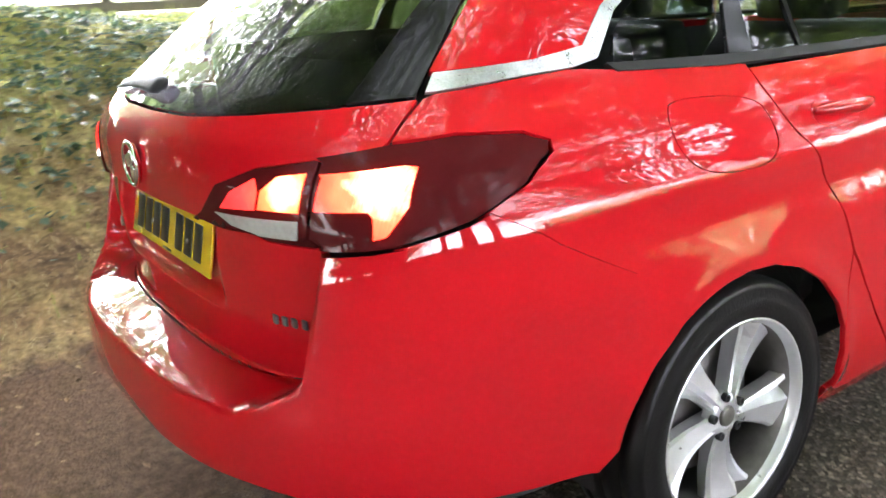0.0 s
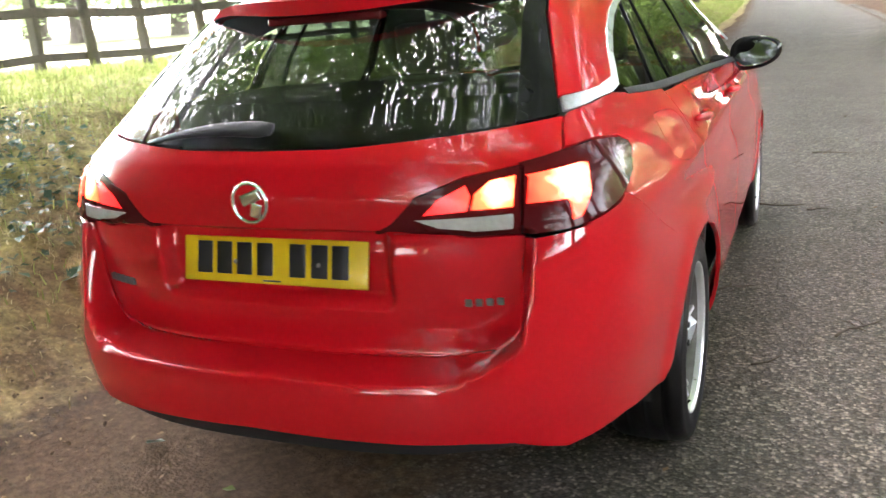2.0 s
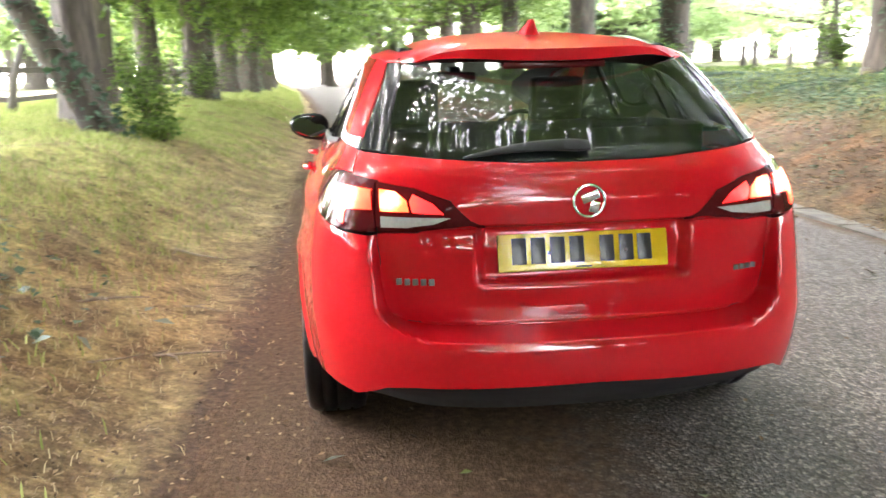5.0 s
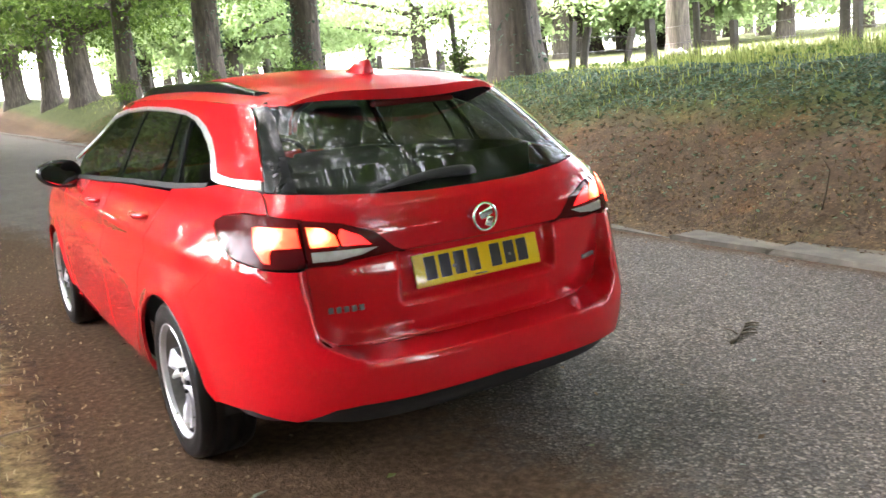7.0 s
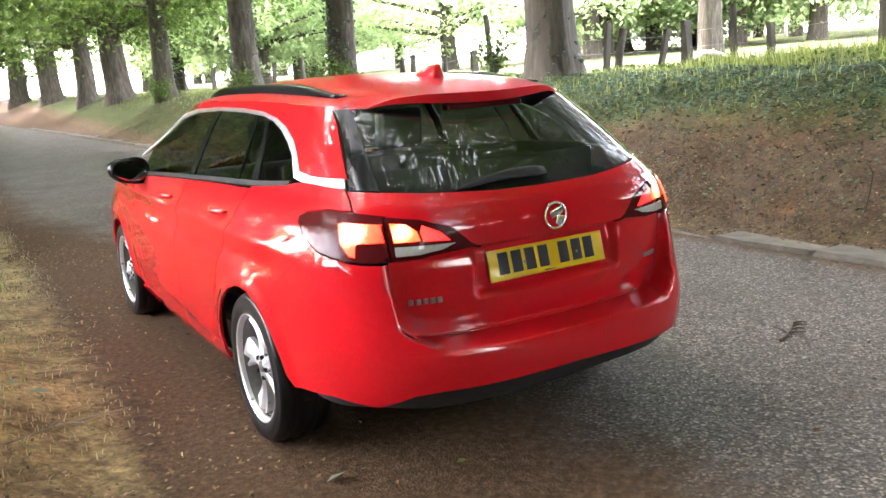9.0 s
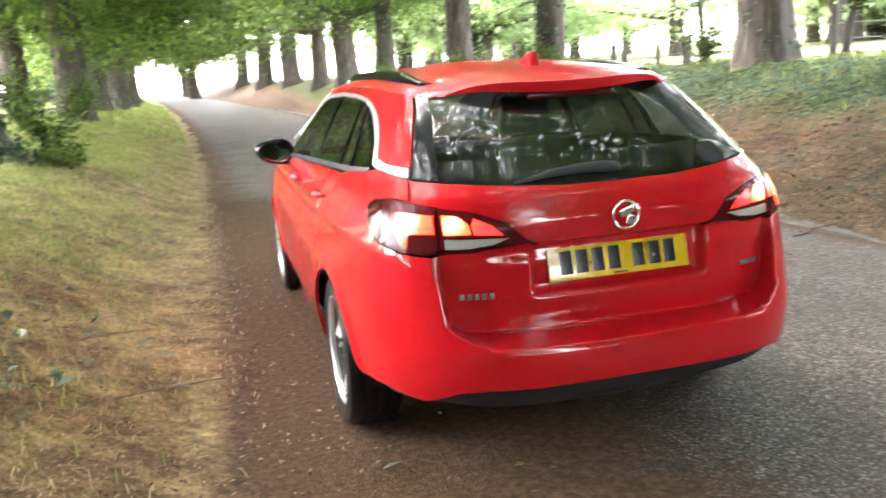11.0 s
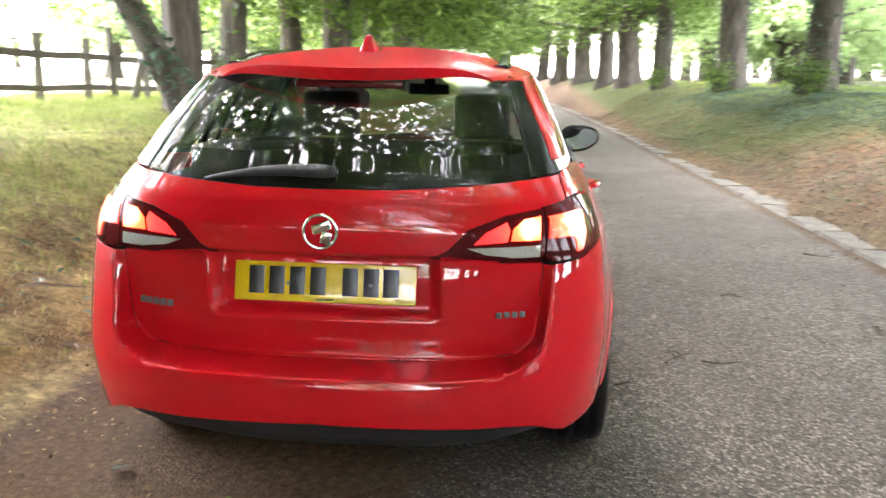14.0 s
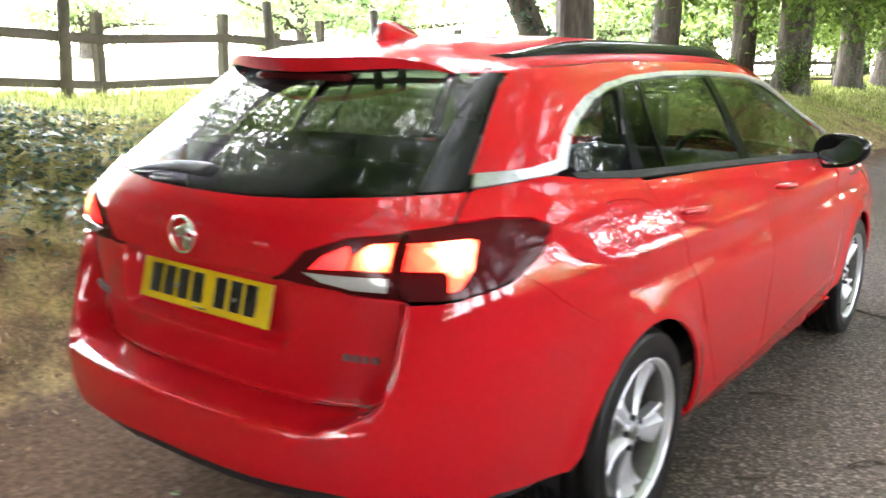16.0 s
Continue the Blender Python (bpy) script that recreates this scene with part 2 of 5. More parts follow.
    cover = n.ramp(both_.outputs[0], [(.62, (0, 0, 0)), (1.0, (1, 1, 1))])
    out_ = n.add("ShaderNodeMapRange")
    out_.inputs["From Min"].default_value, out_.inputs["From Max"].default_value = 9.5, 13.0
    n.link(m.outputs[0], out_.inputs["Value"])
    grass = n.mix(out_.outputs[0], grass, n.ramp(mid, [(.3, (.062, .072, .030)), (.6, (.105, .11, .050)), (.8, (.145, .142, .074))]))   # dry pasture
    # bare dark soil beside the lane
    foot = n.add("ShaderNodeMapRange")
    foot.inputs["From Min"].default_value, foot.inputs["From Max"].default_value = 2.5, 2.0
    n.link(m.outputs[0], foot.inputs["Value"])
    rag = n.add("ShaderNodeMath")
    rag.operation = "ADD"
    n.link(foot.outputs[0], rag.inputs[0]), n.link(n.mix(.5, mid, n.noise(9, 5, .6)), rag.inputs[1])
    close = n.add("ShaderNodeMapRange")
    close.inputs["From Min"].default_value, close.inputs["From Max"].default_value, close.inputs["To Max"].default_value = 2.4, -.6, .18
    n.link(sep.outputs["Y"], close.inputs["Value"])
    worn = n.add("ShaderNodeMath")
    n.link(rag.outputs[0], worn.inputs[0]), n.link(close.outputs[0], worn.inputs[1])
    bare = n.ramp(worn.outputs[0], [(.62, (0, 0, 0)), (1.1, (1, 1, 1))])
    soil = n.ramp(fine, [(.25, (.027, .016, .009)), (.5, (.076, .046, .027)), (.8, (.15, .098, .060))])
    blot = n.ramp(n.mix(.5, n.noise(7, 5, .65), n.noise(22, 4, .6)), [(.36, (.38, .36, .34)), (.5, (.9, .88, .85)), (.64, (1.45, 1.4, 1.3))])
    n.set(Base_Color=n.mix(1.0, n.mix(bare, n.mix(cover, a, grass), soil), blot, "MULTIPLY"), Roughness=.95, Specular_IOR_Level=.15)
    n.set(Normal=n.bump(n.mix(.6, fine, mid), .9, .03))
    return n.m


def mat_road():
    n = Nodes("wet_worn_asphalt")
    sep = n.t.nodes.new("ShaderNodeSeparateXYZ")
    n.link(n.coord.outputs["Object"], sep.inputs[0])
    stone = n.voronoi(85)
    grain = n.noise(240, 3)
    wide = n.noise(1.1, 4)
    tar = n.ramp(stone.outputs["Distance"], [(.0, (.13, .117, .103)), (.3, (.078, .070, .061)), (.6, (.036, .032, .028))])
    tar = n.mix(.45, tar, n.ramp(grain, [(.3, (.038, .034, .030)), (.7, (.115, .103, .09))]))
    chips = n.t.nodes.new("ShaderNodeSeparateColor")
    n.link(stone.outputs["Color"], chips.inputs[0])
    # stones differ in tone; the palest also carry painted wet sparkle
    tar = n.mix(1.0, tar, n.ramp(chips.outputs[0], [(.0, (.55, .51, .48)), (.5, (1.15, 1.08, 1.0)), (.8, (1.8, 1.7, 1.58)), (.95, (3.6, 3.4, 3.1))]), "MULTIPLY")
    tar = n.mix(n.ramp(wide, [(.3, (.0, 0, 0)), (.75, (.5, .5, .5))]), tar, (.058, .052, .046, 1))
    soil = n.ramp(n.noise(30, 6, .7), [(.25, (.027, .016, .009)), (.5, (.076, .046, .027)), (.8, (.15, .098, .060))])
    # soil washed over the nearside and along the kerb
    edge = n.t.nodes.new("ShaderNodeMapRange")
    edge.inputs["From Min"].default_value, edge.inputs["From Max"].default_value = .60, -.8
    across = n.t.nodes.new("ShaderNodeAttribute")
    across.attribute_name = "across"
    fade = n.t.nodes.new("ShaderNodeMapRange")
    fade.inputs["From Min"].default_value, fade.inputs["From Max"].default_value = 4.0, 10.0
    fade.inputs["To Min"].default_value, fade.inputs["To Max"].default_value = 0.0, 1.15
    n.link(sep.outputs["Y"], fade.inputs["Value"])
    lane = n.add("ShaderNodeMath")
    n.link(across.outputs["Fac"], lane.inputs[0]), n.link(fade.outputs[0], lane.inputs[1])
    n.link(lane.outputs[0], edge.inputs["Value"])
    kerb = n.t.nodes.new("ShaderNodeMapRange")
    kerb.inputs["From Min"].default_value, kerb.inputs["From Max"].default_value = 3.15, 3.65
    n.link(across.outputs["Fac"], kerb.inputs["Value"])
    mx = n.add("ShaderNodeMath")
    mx.operation = "MAXIMUM"
    n.link(edge.outputs[0], mx.inputs[0]), n.link(kerb.outputs[0], mx.inputs[1])
    ad = n.add("ShaderNodeMath")
    ad.operation = "ADD"
    n.link(mx.outputs[0], ad.inputs[0]), n.link(n.mix(.5, n.noise(2.2, 5, .6), n.noise(9, 5, .6)), ad.inputs[1])
    cover = n.ramp(ad.outputs[0], [(.58, (0, 0, 0)), (.95, (1, 1, 1))])
    n.set(Base_Color=n.mix(cover, tar, soil), Specular_IOR_Level=n.mix(cover, (.13, .13, .13, 1), (.06, .06, .06, 1)))
    n.set(Roughness=n.mix(cover, n.ramp(n.mix(.6, wide, chips.outputs[1]), [(.3, (.55,) * 3), (.65, (.92,) * 3)]), (.95, .95, .95, 1)))
    n.set(Normal=n.bump(n.mix(.5, stone.outputs["Distance"], grain), .9, .008))
    return n.m


GROUND, ROAD = mat_ground(), mat_road()
CONCRETE = plain("stained_concrete", (.088, .078, .063), .95, vary=.7, scale=9, bump=.5)


def sheet(name, xs, ys, zf, material):
    X, Y = np.meshgrid(xs, ys)
    Z = zf(X, Y)
    v = np.stack([X, Y, Z], -1).reshape(-1, 3)
    nx, ny = len(xs), len(ys)
    i = (np.arange(ny - 1)[:, None] * nx + np.arange(nx - 1)[None]).ravel()
    f = np.stack([i, i + 1, i + nx + 1, i + nx], 1)
    me = bpy.data.meshes.new(name)
    me.from_pydata(v.tolist(), [], f.tolist())
    me.shade_smooth()
    me.materials.append(material)
    return new(name, me)


xs = np.unique(np.concatenate([np.linspace(-9, 12, 190), -9 - np.geomspace(.2, 600, 40), 12 + np.geomspace(.2, 600, 40)]))
ys = np.unique(np.concatenate([np.linspace(-10, 26, 260), -10 - np.geomspace(.3, 500, 30), 26 + np.geomspace(.3, 900, 60)]))
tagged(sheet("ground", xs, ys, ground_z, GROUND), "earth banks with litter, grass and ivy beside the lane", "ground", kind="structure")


def lane_z(u, y):
    return rise(y) - .012 * ((u - 1.2) / 2.4) ** 2 + .012 - .03 * np.clip((-1.35 - u) / .3, 0, 1)


def road_sheet():
    us, ys_ = np.linspace(-1.62, 3.66, 60), np.unique(np.concatenate([np.linspace(-30, 40, 240), np.linspace(40, 160, 60)]))
    U, Y = np.meshgrid(us, ys_)
    wav = .10 * np.sin(1.7 * Y) + .07 * np.sin(4.3 * Y + 1)
    X = U + bend(Y) + np.where(U < -.8, wav * (-.8 - U), 0)
    Z = lane_z(U, Y)
    v = np.stack([X, Y, Z], -1).reshape(-1, 3)
    nx, ny = len(us), len(ys_)
    i = (np.arange(ny - 1)[:, None] * nx + np.arange(nx - 1)[None]).ravel()
    me = bpy.data.meshes.new("road")
    me.from_pydata(v.tolist(), [], np.stack([i, i + 1, i + nx + 1, i + nx], 1).tolist())
    me.shade_smooth()
    me.attributes.new("across", "FLOAT", "POINT").data.foreach_set("value", U.ravel().astype(np.float32))
    me.materials.append(ROAD)
    return tagged(new("road", me), "damp narrow asphalt lane with soil along its edge", "road", kind="structure")


road_sheet()


# ---- the car's outer surface -------------------------------------------------------------
# A chart (s, z): z is the height, s runs round the body from the middle of the tail (s = 0) along
# the flank to the nose; negative s is the nearside.  Car axes: x to its offside, y to its nose.
def knots(zs, vs):
    """Smooth curve through a few design values."""
    zs, vs = np.array(zs, float), np.array(vs, float)
    d = np.diff(vs) / np.diff(zs)
    m = np.zeros(len(zs))
    m[0], m[-1] = d[0], d[-1]
    for i in range(1, len(zs) - 1):
        m[i] = 0.0 if d[i - 1] * d[i] <= 0 else 2 * d[i - 1] * d[i] / (d[i - 1] + d[i])

    def at(z):
        z = np.clip(np.asarray(z, float), zs[0], zs[-1])
        i = np.clip(np.searchsorted(zs, z) - 1, 0, len(zs) - 2)
        h = zs[i + 1] - zs[i]
        t = (z - zs[i]) / h
        return ((1 + 2 * t) * (1 - t) ** 2 * vs[i] + t * (1 - t) ** 2 * h * m[i]
                + t * t * (3 - 2 * t) * vs[i + 1] + t * t * (t - 1) * h * m[i + 1])
    return at


def ease(t):
    t = np.clip(t, 0, 1)
    return t * t * (3 - 2 * t)


TAIL = knots([.16, .23, .30, .37, .445, .515, .585, .68, .78, .86, .93, 1.00, 1.05, 1.12, 1.21, 1.30, 1.38, 1.5],
             [.17, .05, -.01, -.045, -.06, -.055, -.03, .0, .028, .058, .060, .08, .12, .2075, .3262, .4521, .57, .75])
HALF = knots([.16, .25, .40, .55, .70, .80, .88, .95, 1.01, 1.06, 1.20, 1.34, 1.42, 1.5],
             [.80, .855, .89, .90, .893, .875, .852, .825, .79, .752, .683, .603, .545, .48])
BOW = knots([.16, .9, 1.06, 1.4], [.03, .03, .04, .05])
CORNER = knots([.16, .5, .9, 1.06, 1.4], [.56, .52, .45, .42, .36])
NOSE = knots([.16, .3, .5, .7, .85, 1.0, 1.2, 1.4], [4.45, 4.58, 4.62, 4.60, 4.50, 4.2, 3.5, 3.0])
POW, POWF, SIDE_LEN, FRONT_R = 3.4, 2.6, 2.9, .75
_ph = np.linspace(0, math.pi / 2, 400)
_rx, _ry = .86 * np.sin(_ph) ** (2 / POW), .03 * np.sin(_ph) ** (4 / POW) + .45 * (1 - np.cos(_ph) ** (2 / POW))
_arc = np.concatenate([[0], np.cumsum(np.hypot(np.diff(_rx), np.diff(_ry)))])
S0 = float(_arc[-1])
_fx, _fy = .86 * np.sin(_ph) ** (2 / POWF), FRONT_R * (1 - np.cos(_ph) ** (2 / POWF))
_farc = np.concatenate([[0], np.cumsum(np.hypot(np.diff(_fx), np.diff(_fy)))])
S1, S2 = S0 + SIDE_LEN, S0 + SIDE_LEN + float(_farc[-1])


TUCK = knots([.16, .30, .42, .56, .75, .88, 1.5], [.12, .115, .105, .085, .07, .0, .0])


def taper(y, z):
    b = np.clip(1.5 - y, 0, 2) / 1.5
    return 1 - (.115 + .04 * ease((z - .75) / .3)) * b ** 2 - TUCK(z) * b ** 4 - .035 * (np.clip(y - 2.0, 0, 3) / 2.0) ** 2


def gate_half(z):
    """Half-width of the tailgate's opening above the bumper ledge."""
    return .606 + .02 * np.clip((z - .59) / .2, 0, 1) - .11 * np.clip((.633 - z) / .085, 0, 1) ** 2.5


def recess(x, z):
    """How far the tailgate lies in front of the bumper and lamps round it."""
    ax = np.abs(x)
    inside = ease((gate_half(z) + .02 - ax) / .04) * ease((z - .536) / .03) * ease((.862 - z) / .012)
    deep = np.interp(z, [.543, .57, .68, .78, .84, .86], [.135, .128, .080, .048, .030, .022])
    plate = .038 * ease((.335 - ax) / .04) * ease((z - .672) / .03) * ease((.862 - z) / .012)
    return inside * deep + plate


def body(s, z, dents=True):
    """Points (n, 3) of the surface."""
    s, z = np.broadcast_arrays(np.asarray(s, float), np.asarray(z, float))
    a = np.abs(s)
    w, y0, bow, cor = HALF(z), TAIL(z), BOW(z), CORNER(z)
    ph = np.interp(a, _arc, _ph)
    xi, eta = np.sin(ph) ** (2 / POW), np.maximum(np.cos(ph), 0) ** (2 / POW)
    yr = y0 + bow * xi ** 2 + cor * (1 - eta)
    y_rear, y_front = y0 + bow + cor, NOSE(z) - FRONT_R
    t = np.clip((a - S0) / SIDE_LEN, 0, 1)
    y = np.where(a < S0, yr, y_rear + t * (y_front - y_rear))
    pf = np.interp(S2 - a, _farc, _ph)
    xf, ef = np.sin(pf) ** (2 / POWF), np.maximum(np.cos(pf), 0) ** (2 / POWF)
    y = np.where(a > S1, NOSE(z) - FRONT_R * (1 - ef), y)
    x = w * np.where(a < S0, xi, np.where(a > S1, xf, 1.0)) * taper(y, z)
    if dents:
        y = y + np.where(a < S0, recess(x, z), 0)
        # shoulder line from the lamp forward, and a hollow under it
        flank = ease((y - .42) / .5) * ease((4.0 - y) / .6)
        crease = .835 + .04 * np.clip((y - .5) / 2.6, 0, 1)
        x = x + flank * (.010 * np.exp(-((z - crease - .02) / .035) ** 2) - .010 * np.exp(-((z - crease + .06) / .05) ** 2))
        # lower door hollow and lips of the wheel arches
        x = x - .008 * ease((y - 1.3) / .5) * ease((3.3 - y) / .4) * np.exp(-((z - .52) / .11) ** 2)
        for yc in (HUB_R, HUB_F):
            r = np.hypot(y - yc, z - HUB_Z)
            x = x + .014 * np.exp(-((r - ARCH) / .045) ** 2) * ease((z - .2) / .1) * (r > ARCH - .06)
    return np.stack([np.sign(s + 1e-12) * x, y, z], -1)


HUB_R, HUB_F, HUB_Z, ARCH = .984, 3.646, .315, .352


def normal(s, z):
    e = .0015
    du = body(s + e, z) - body(s - e, z)
    dv = body(s, z + e) - body(s, z - e)
    n = np.cross(du, dv)
    return n / np.maximum(np.linalg.norm(n, axis=-1, keepdims=True), 1e-9)


def chart(pts, axis):
    """Design points (x, z) of the tail (axis 0) or (y, z) of the flank (axis 1) as (s, z)."""
    p = np.array(pts, float)
    lo, hi = np.zeros(len(p)), np.full(len(p), S0 if axis == 0 else S2)
    want = np.abs(p[:, 0]) if axis == 0 else p[:, 0]
    for _ in range(40):
        mid = (lo + hi) / 2
        b = body(mid, p[:, 1], False)[:, axis]
        low = b < want
        lo, hi = np.where(low, mid, lo), np.where(low, hi, mid)
    s = (lo + hi) / 2
    return np.stack([s * np.where(p[:, 0] < 0, -1, 1) if axis == 0 else s, p[:, 1]], 1)


# ---- mesh helpers ---------------------------------------------------------------------------
from mathutils.geometry import delaunay_2d_cdt


def part(name, bm, material, parent, label="", smooth=True):
    """Links a bmesh as one mesh object under a thing or a part."""
    me = bpy.data.meshes.new(name)
    bm.normal_update()
    bm.to_mesh(me)
    bm.free()
    if smooth:
        me.shade_smooth()
    for m in (material if isinstance(material, (list, tuple)) else [material]):
        me.materials.append(m)
    ob = new(name, me)
    ob.parent = parent
    return tagged(ob, label)


def thing(name, label, category, group="", m=None, kind=""):
    ob = new(name)
    ob.empty_display_size = .2
    if m is not None:
        ob.matrix_world = m
    return tagged(ob, label, category, group, kind)


def box(bm, c, size, bevel=.0, m=None):
    """A bevelled box round c."""
    r = bmesh.ops.create_cube(bm, size=1)
    vs = r["verts"]
    bmesh.ops.scale(bm, vec=size, verts=vs)
    if bevel:
        es = list({e for v in vs for e in v.link_edges})
        out = bmesh.ops.bevel(bm, geom=es, offset=bevel, segments=2, affect="EDGES", profile=.6)
        vs = list({v for f in out["faces"] for v in f.verts} | {v for v in vs if v.is_valid})
    bmesh.ops.transform(bm, matrix=Matrix.Translation(c) @ (m or Matrix()), verts=vs)
    return vs


def lathe(bm, prof, n=48, axis="x"):
    """Turns a profile of (along, radius) round the x axis."""
    rings = []
    for a, r in prof:
        ring = []
        for i in range(n):
            t = 2 * math.pi * i / n
            ring.append(bm.verts.new((a, r * math.cos(t), r * math.sin(t))))
        rings.append(ring)
    for p, q in zip(rings, rings[1:]):
        for i in range(n):
            bm.faces.new((p[i], p[(i + 1) % n], q[(i + 1) % n], q[i]))
    return rings


def grid_mesh(bm, fn, us, vs):
    rows = [[bm.verts.new(fn(u, v)) for u in us] for v in vs]
    for a, b in zip(rows, rows[1:]):
        for i in range(len(us) - 1):
            bm.faces.new((a[i], a[i + 1], b[i + 1], b[i]))
    return rows


def tube(bm, pts, radii, n=8, cap=True):
    """A round bar along a line of points."""
    pts = [Vector(p) for p in pts]
    radii = radii if isinstance(radii, (list, tuple)) else [radii] * len(pts)
    rings, side = [], None
    for i, p in enumerate(pts):
        d = (pts[min(i + 1, len(pts) - 1)] - pts[max(i - 1, 0)]).normalized()
        if side is None:
            side = d.orthogonal().normalized()
        side = (side - d * side.dot(d)).normalized()
        up = d.cross(side)
        rings.append([bm.verts.new(p + radii[i] * (math.cos(2 * math.pi * k / n) * side + math.sin(2 * math.pi * k / n) * up)) for k in range(n)])
    for a, b in zip(rings, rings[1:]):
        for k in range(n):
            bm.faces.new((a[k], a[(k + 1) % n], b[(k + 1) % n], b[k]))
    if cap:
        bm.faces.new(rings[0][::-1]), bm.faces.new(rings[-1])
    return rings


def rounded(ctrl, rounds=3):
    """Closed loop with its corners cut smooth; a point given twice stays sharp."""
    p = np.array(ctrl, float)
    for _ in range(rounds):
        q = np.roll(p, -1, 0)
        p = np.stack([.75 * p + .25 * q, .25 * p + .75 * q], 1).reshape(-1, 2)
    keep = np.linalg.norm(p - np.roll(p, 1, 0), axis=1) > 1e-5
    return p[keep]


def densify(loop, h):
    out = []
    for a, b in zip(loop, np.roll(loop, -1, 0)):
        n = max(1, int(np.ceil(np.linalg.norm(b - a) / h)))
        out += [a + (b - a) * i / n for i in range(n)]
    return np.array(out)


def within(p, loop):
    x, y = p[:, 0][:, None], p[:, 1][:, None]
    a, b = loop, np.roll(loop, -1, 0)
    cross = ((a[:, 1] > y) != (b[:, 1] > y)) & (x < (b[:, 0] - a[:, 0]) * (y - a[:, 1]) / np.where(b[:, 1] == a[:, 1], 1e-12, b[:, 1] - a[:, 1]) + a[:, 0])
    return cross.sum(1) % 2 == 1


def panel(name, loop, material, parent, h=.025, off=0.0, depth=.014, label="", side=1, holes=(), at=None, grade=0):
    """A sheet of the car's skin inside a loop of the chart, with a turned-in edge."""
    loop = densify(np.array(loop), grade or h * .8)
    holes = [densify(np.array(q), h * .8) for q in holes]
    lo, hi = loop.min(0), loop.max(0)
    g = np.stack(np.meshgrid(np.arange(lo[0] + h / 2, hi[0], h), np.arange(lo[1] + h / 2, hi[1], h)), -1).reshape(-1, 2)
    if len(g):
        g = g[within(g, loop)]
    for q in holes:
        g = g[~within(g, q)]
    rims = [loop, *holes]
    if len(g):
        near = np.min([np.min(np.linalg.norm(g[:, None] - r[None], axis=2), axis=1) for r in rims], axis=0)
        g = g[near > (.030 if grade else h * .42)]
    if grade:                                   # rows of points close along the edge, where the skin turns sharply
        tan = np.roll(loop, -1, 0) - np.roll(loop, 1, 0)
        nrm = np.stack([-tan[:, 1], tan[:, 0]], 1) / np.maximum(np.linalg.norm(tan, axis=1, keepdims=True), 1e-9)
        for d in (.004, .008, .013, .019, .026):
            for sg in (1, -1):
                q = loop + sg * d * nrm
                q = q[within(q, loop)]
                gap = np.min(np.linalg.norm(q[:, None] - loop[None], axis=2), axis=1)
                g = np.concatenate([g, q[gap > d * .85]])
    pts, edges = [Vector(p) for r in rims for p in r], []
    k = 0
    for r in rims:
        edges += [(k + i, k + (i + 1) % len(r)) for i in range(len(r))]
        k += len(r)
    pts += [Vector(p) for p in g]
    v2, _, f2, _, _, _ = delaunay_2d_cdt(pts, edges, [], 0, 1e-7)
    v2 = np.array([tuple(v) for v in v2])
    tri = np.array([f for f in f2 if len(f) == 3])
    mid = v2[tri].mean(1)
    ok = within(mid, loop)
    for q in holes:
        ok &= ~within(mid, q)
    tri = tri[ok]
    s = v2[:, 0] * side
    pos, nor = (at or body)(s, v2[:, 1]), None
    if at is None:
        nor = normal(s, v2[:, 1])
    else:
        e = .002
        nor = np.cross(at(s + e, v2[:, 1]) - at(s - e, v2[:, 1]), at(s, v2[:, 1] + e) - at(s, v2[:, 1] - e))
        nor /= np.maximum(np.linalg.norm(nor, axis=1, keepdims=True), 1e-9)
    pos = pos + nor * off
    a, b, c = pos[tri[:, 0]], pos[tri[:, 1]], pos[tri[:, 2]]
    flip = (np.cross(b - a, c - a) * nor[tri[:, 0]]).sum(1) < 0
    tri[flip] = tri[flip][:, ::-1]
    verts, faces, normals = [tuple(p) for p in pos], [tuple(int(i) for i in t) for t in tri], [tuple(n) for n in nor]
    count = {}
    for t in faces:
        for i, j in ((t[0], t[1]), (t[1], t[2]), (t[2], t[0])):
            count[(min(i, j), max(i, j))] = count.get((min(i, j), max(i, j)), 0) + 1
    for t in list(faces):
        for i, j in ((t[0], t[1]), (t[1], t[2]), (t[2], t[0])):
            if count[(min(i, j), max(i, j))] == 1:
                n0 = len(verts)
                out = np.cross(pos[j] - pos[i], nor[i])
                out = out / max(np.linalg.norm(out), 1e-9)
                for q, dip in ((i, 0), (j, 0), (j, depth), (i, depth)):
                    verts.append(tuple(pos[q] - nor[q] * dip))
                    normals.append(tuple(out * .8 + nor[q] * .6) if not dip else tuple(out))
                faces.append((n0 + 1, n0, n0 + 3, n0 + 2))
    me = bpy.data.meshes.new(name)
    me.from_pydata(verts, [], faces)
    me.shade_smooth()
    me.normals_split_custom_set_from_vertices(normals)
    me.materials.append(material)
    ob = new(name, me)
    ob.parent = parent
    return tagged(ob, label)


def tail(*pts):
    return chart(pts, 0)


def flank(*pts):
    return chart(pts, 1)


# ---- the car --------------------------------------------------------------------------------
car = thing("estate_car", "wet glossy red estate car with lit rear lamps, parked", "car")

CANT = knots([.55, .7, 1.0, 1.6, 2.2, 2.7, 3.0, 3.3, 3.6, 3.9], [1.335, 1.352, 1.372, 1.392, 1.396, 1.375, 1.33, 1.235, 1.10, .98])


def mirrored(loop):
    """A loop of the offside closed over the middle of the tail to the nearside."""
    a = np.array(loop)
    return np.concatenate([a, (a * (-1, 1))[::-1]])


GAP = .003
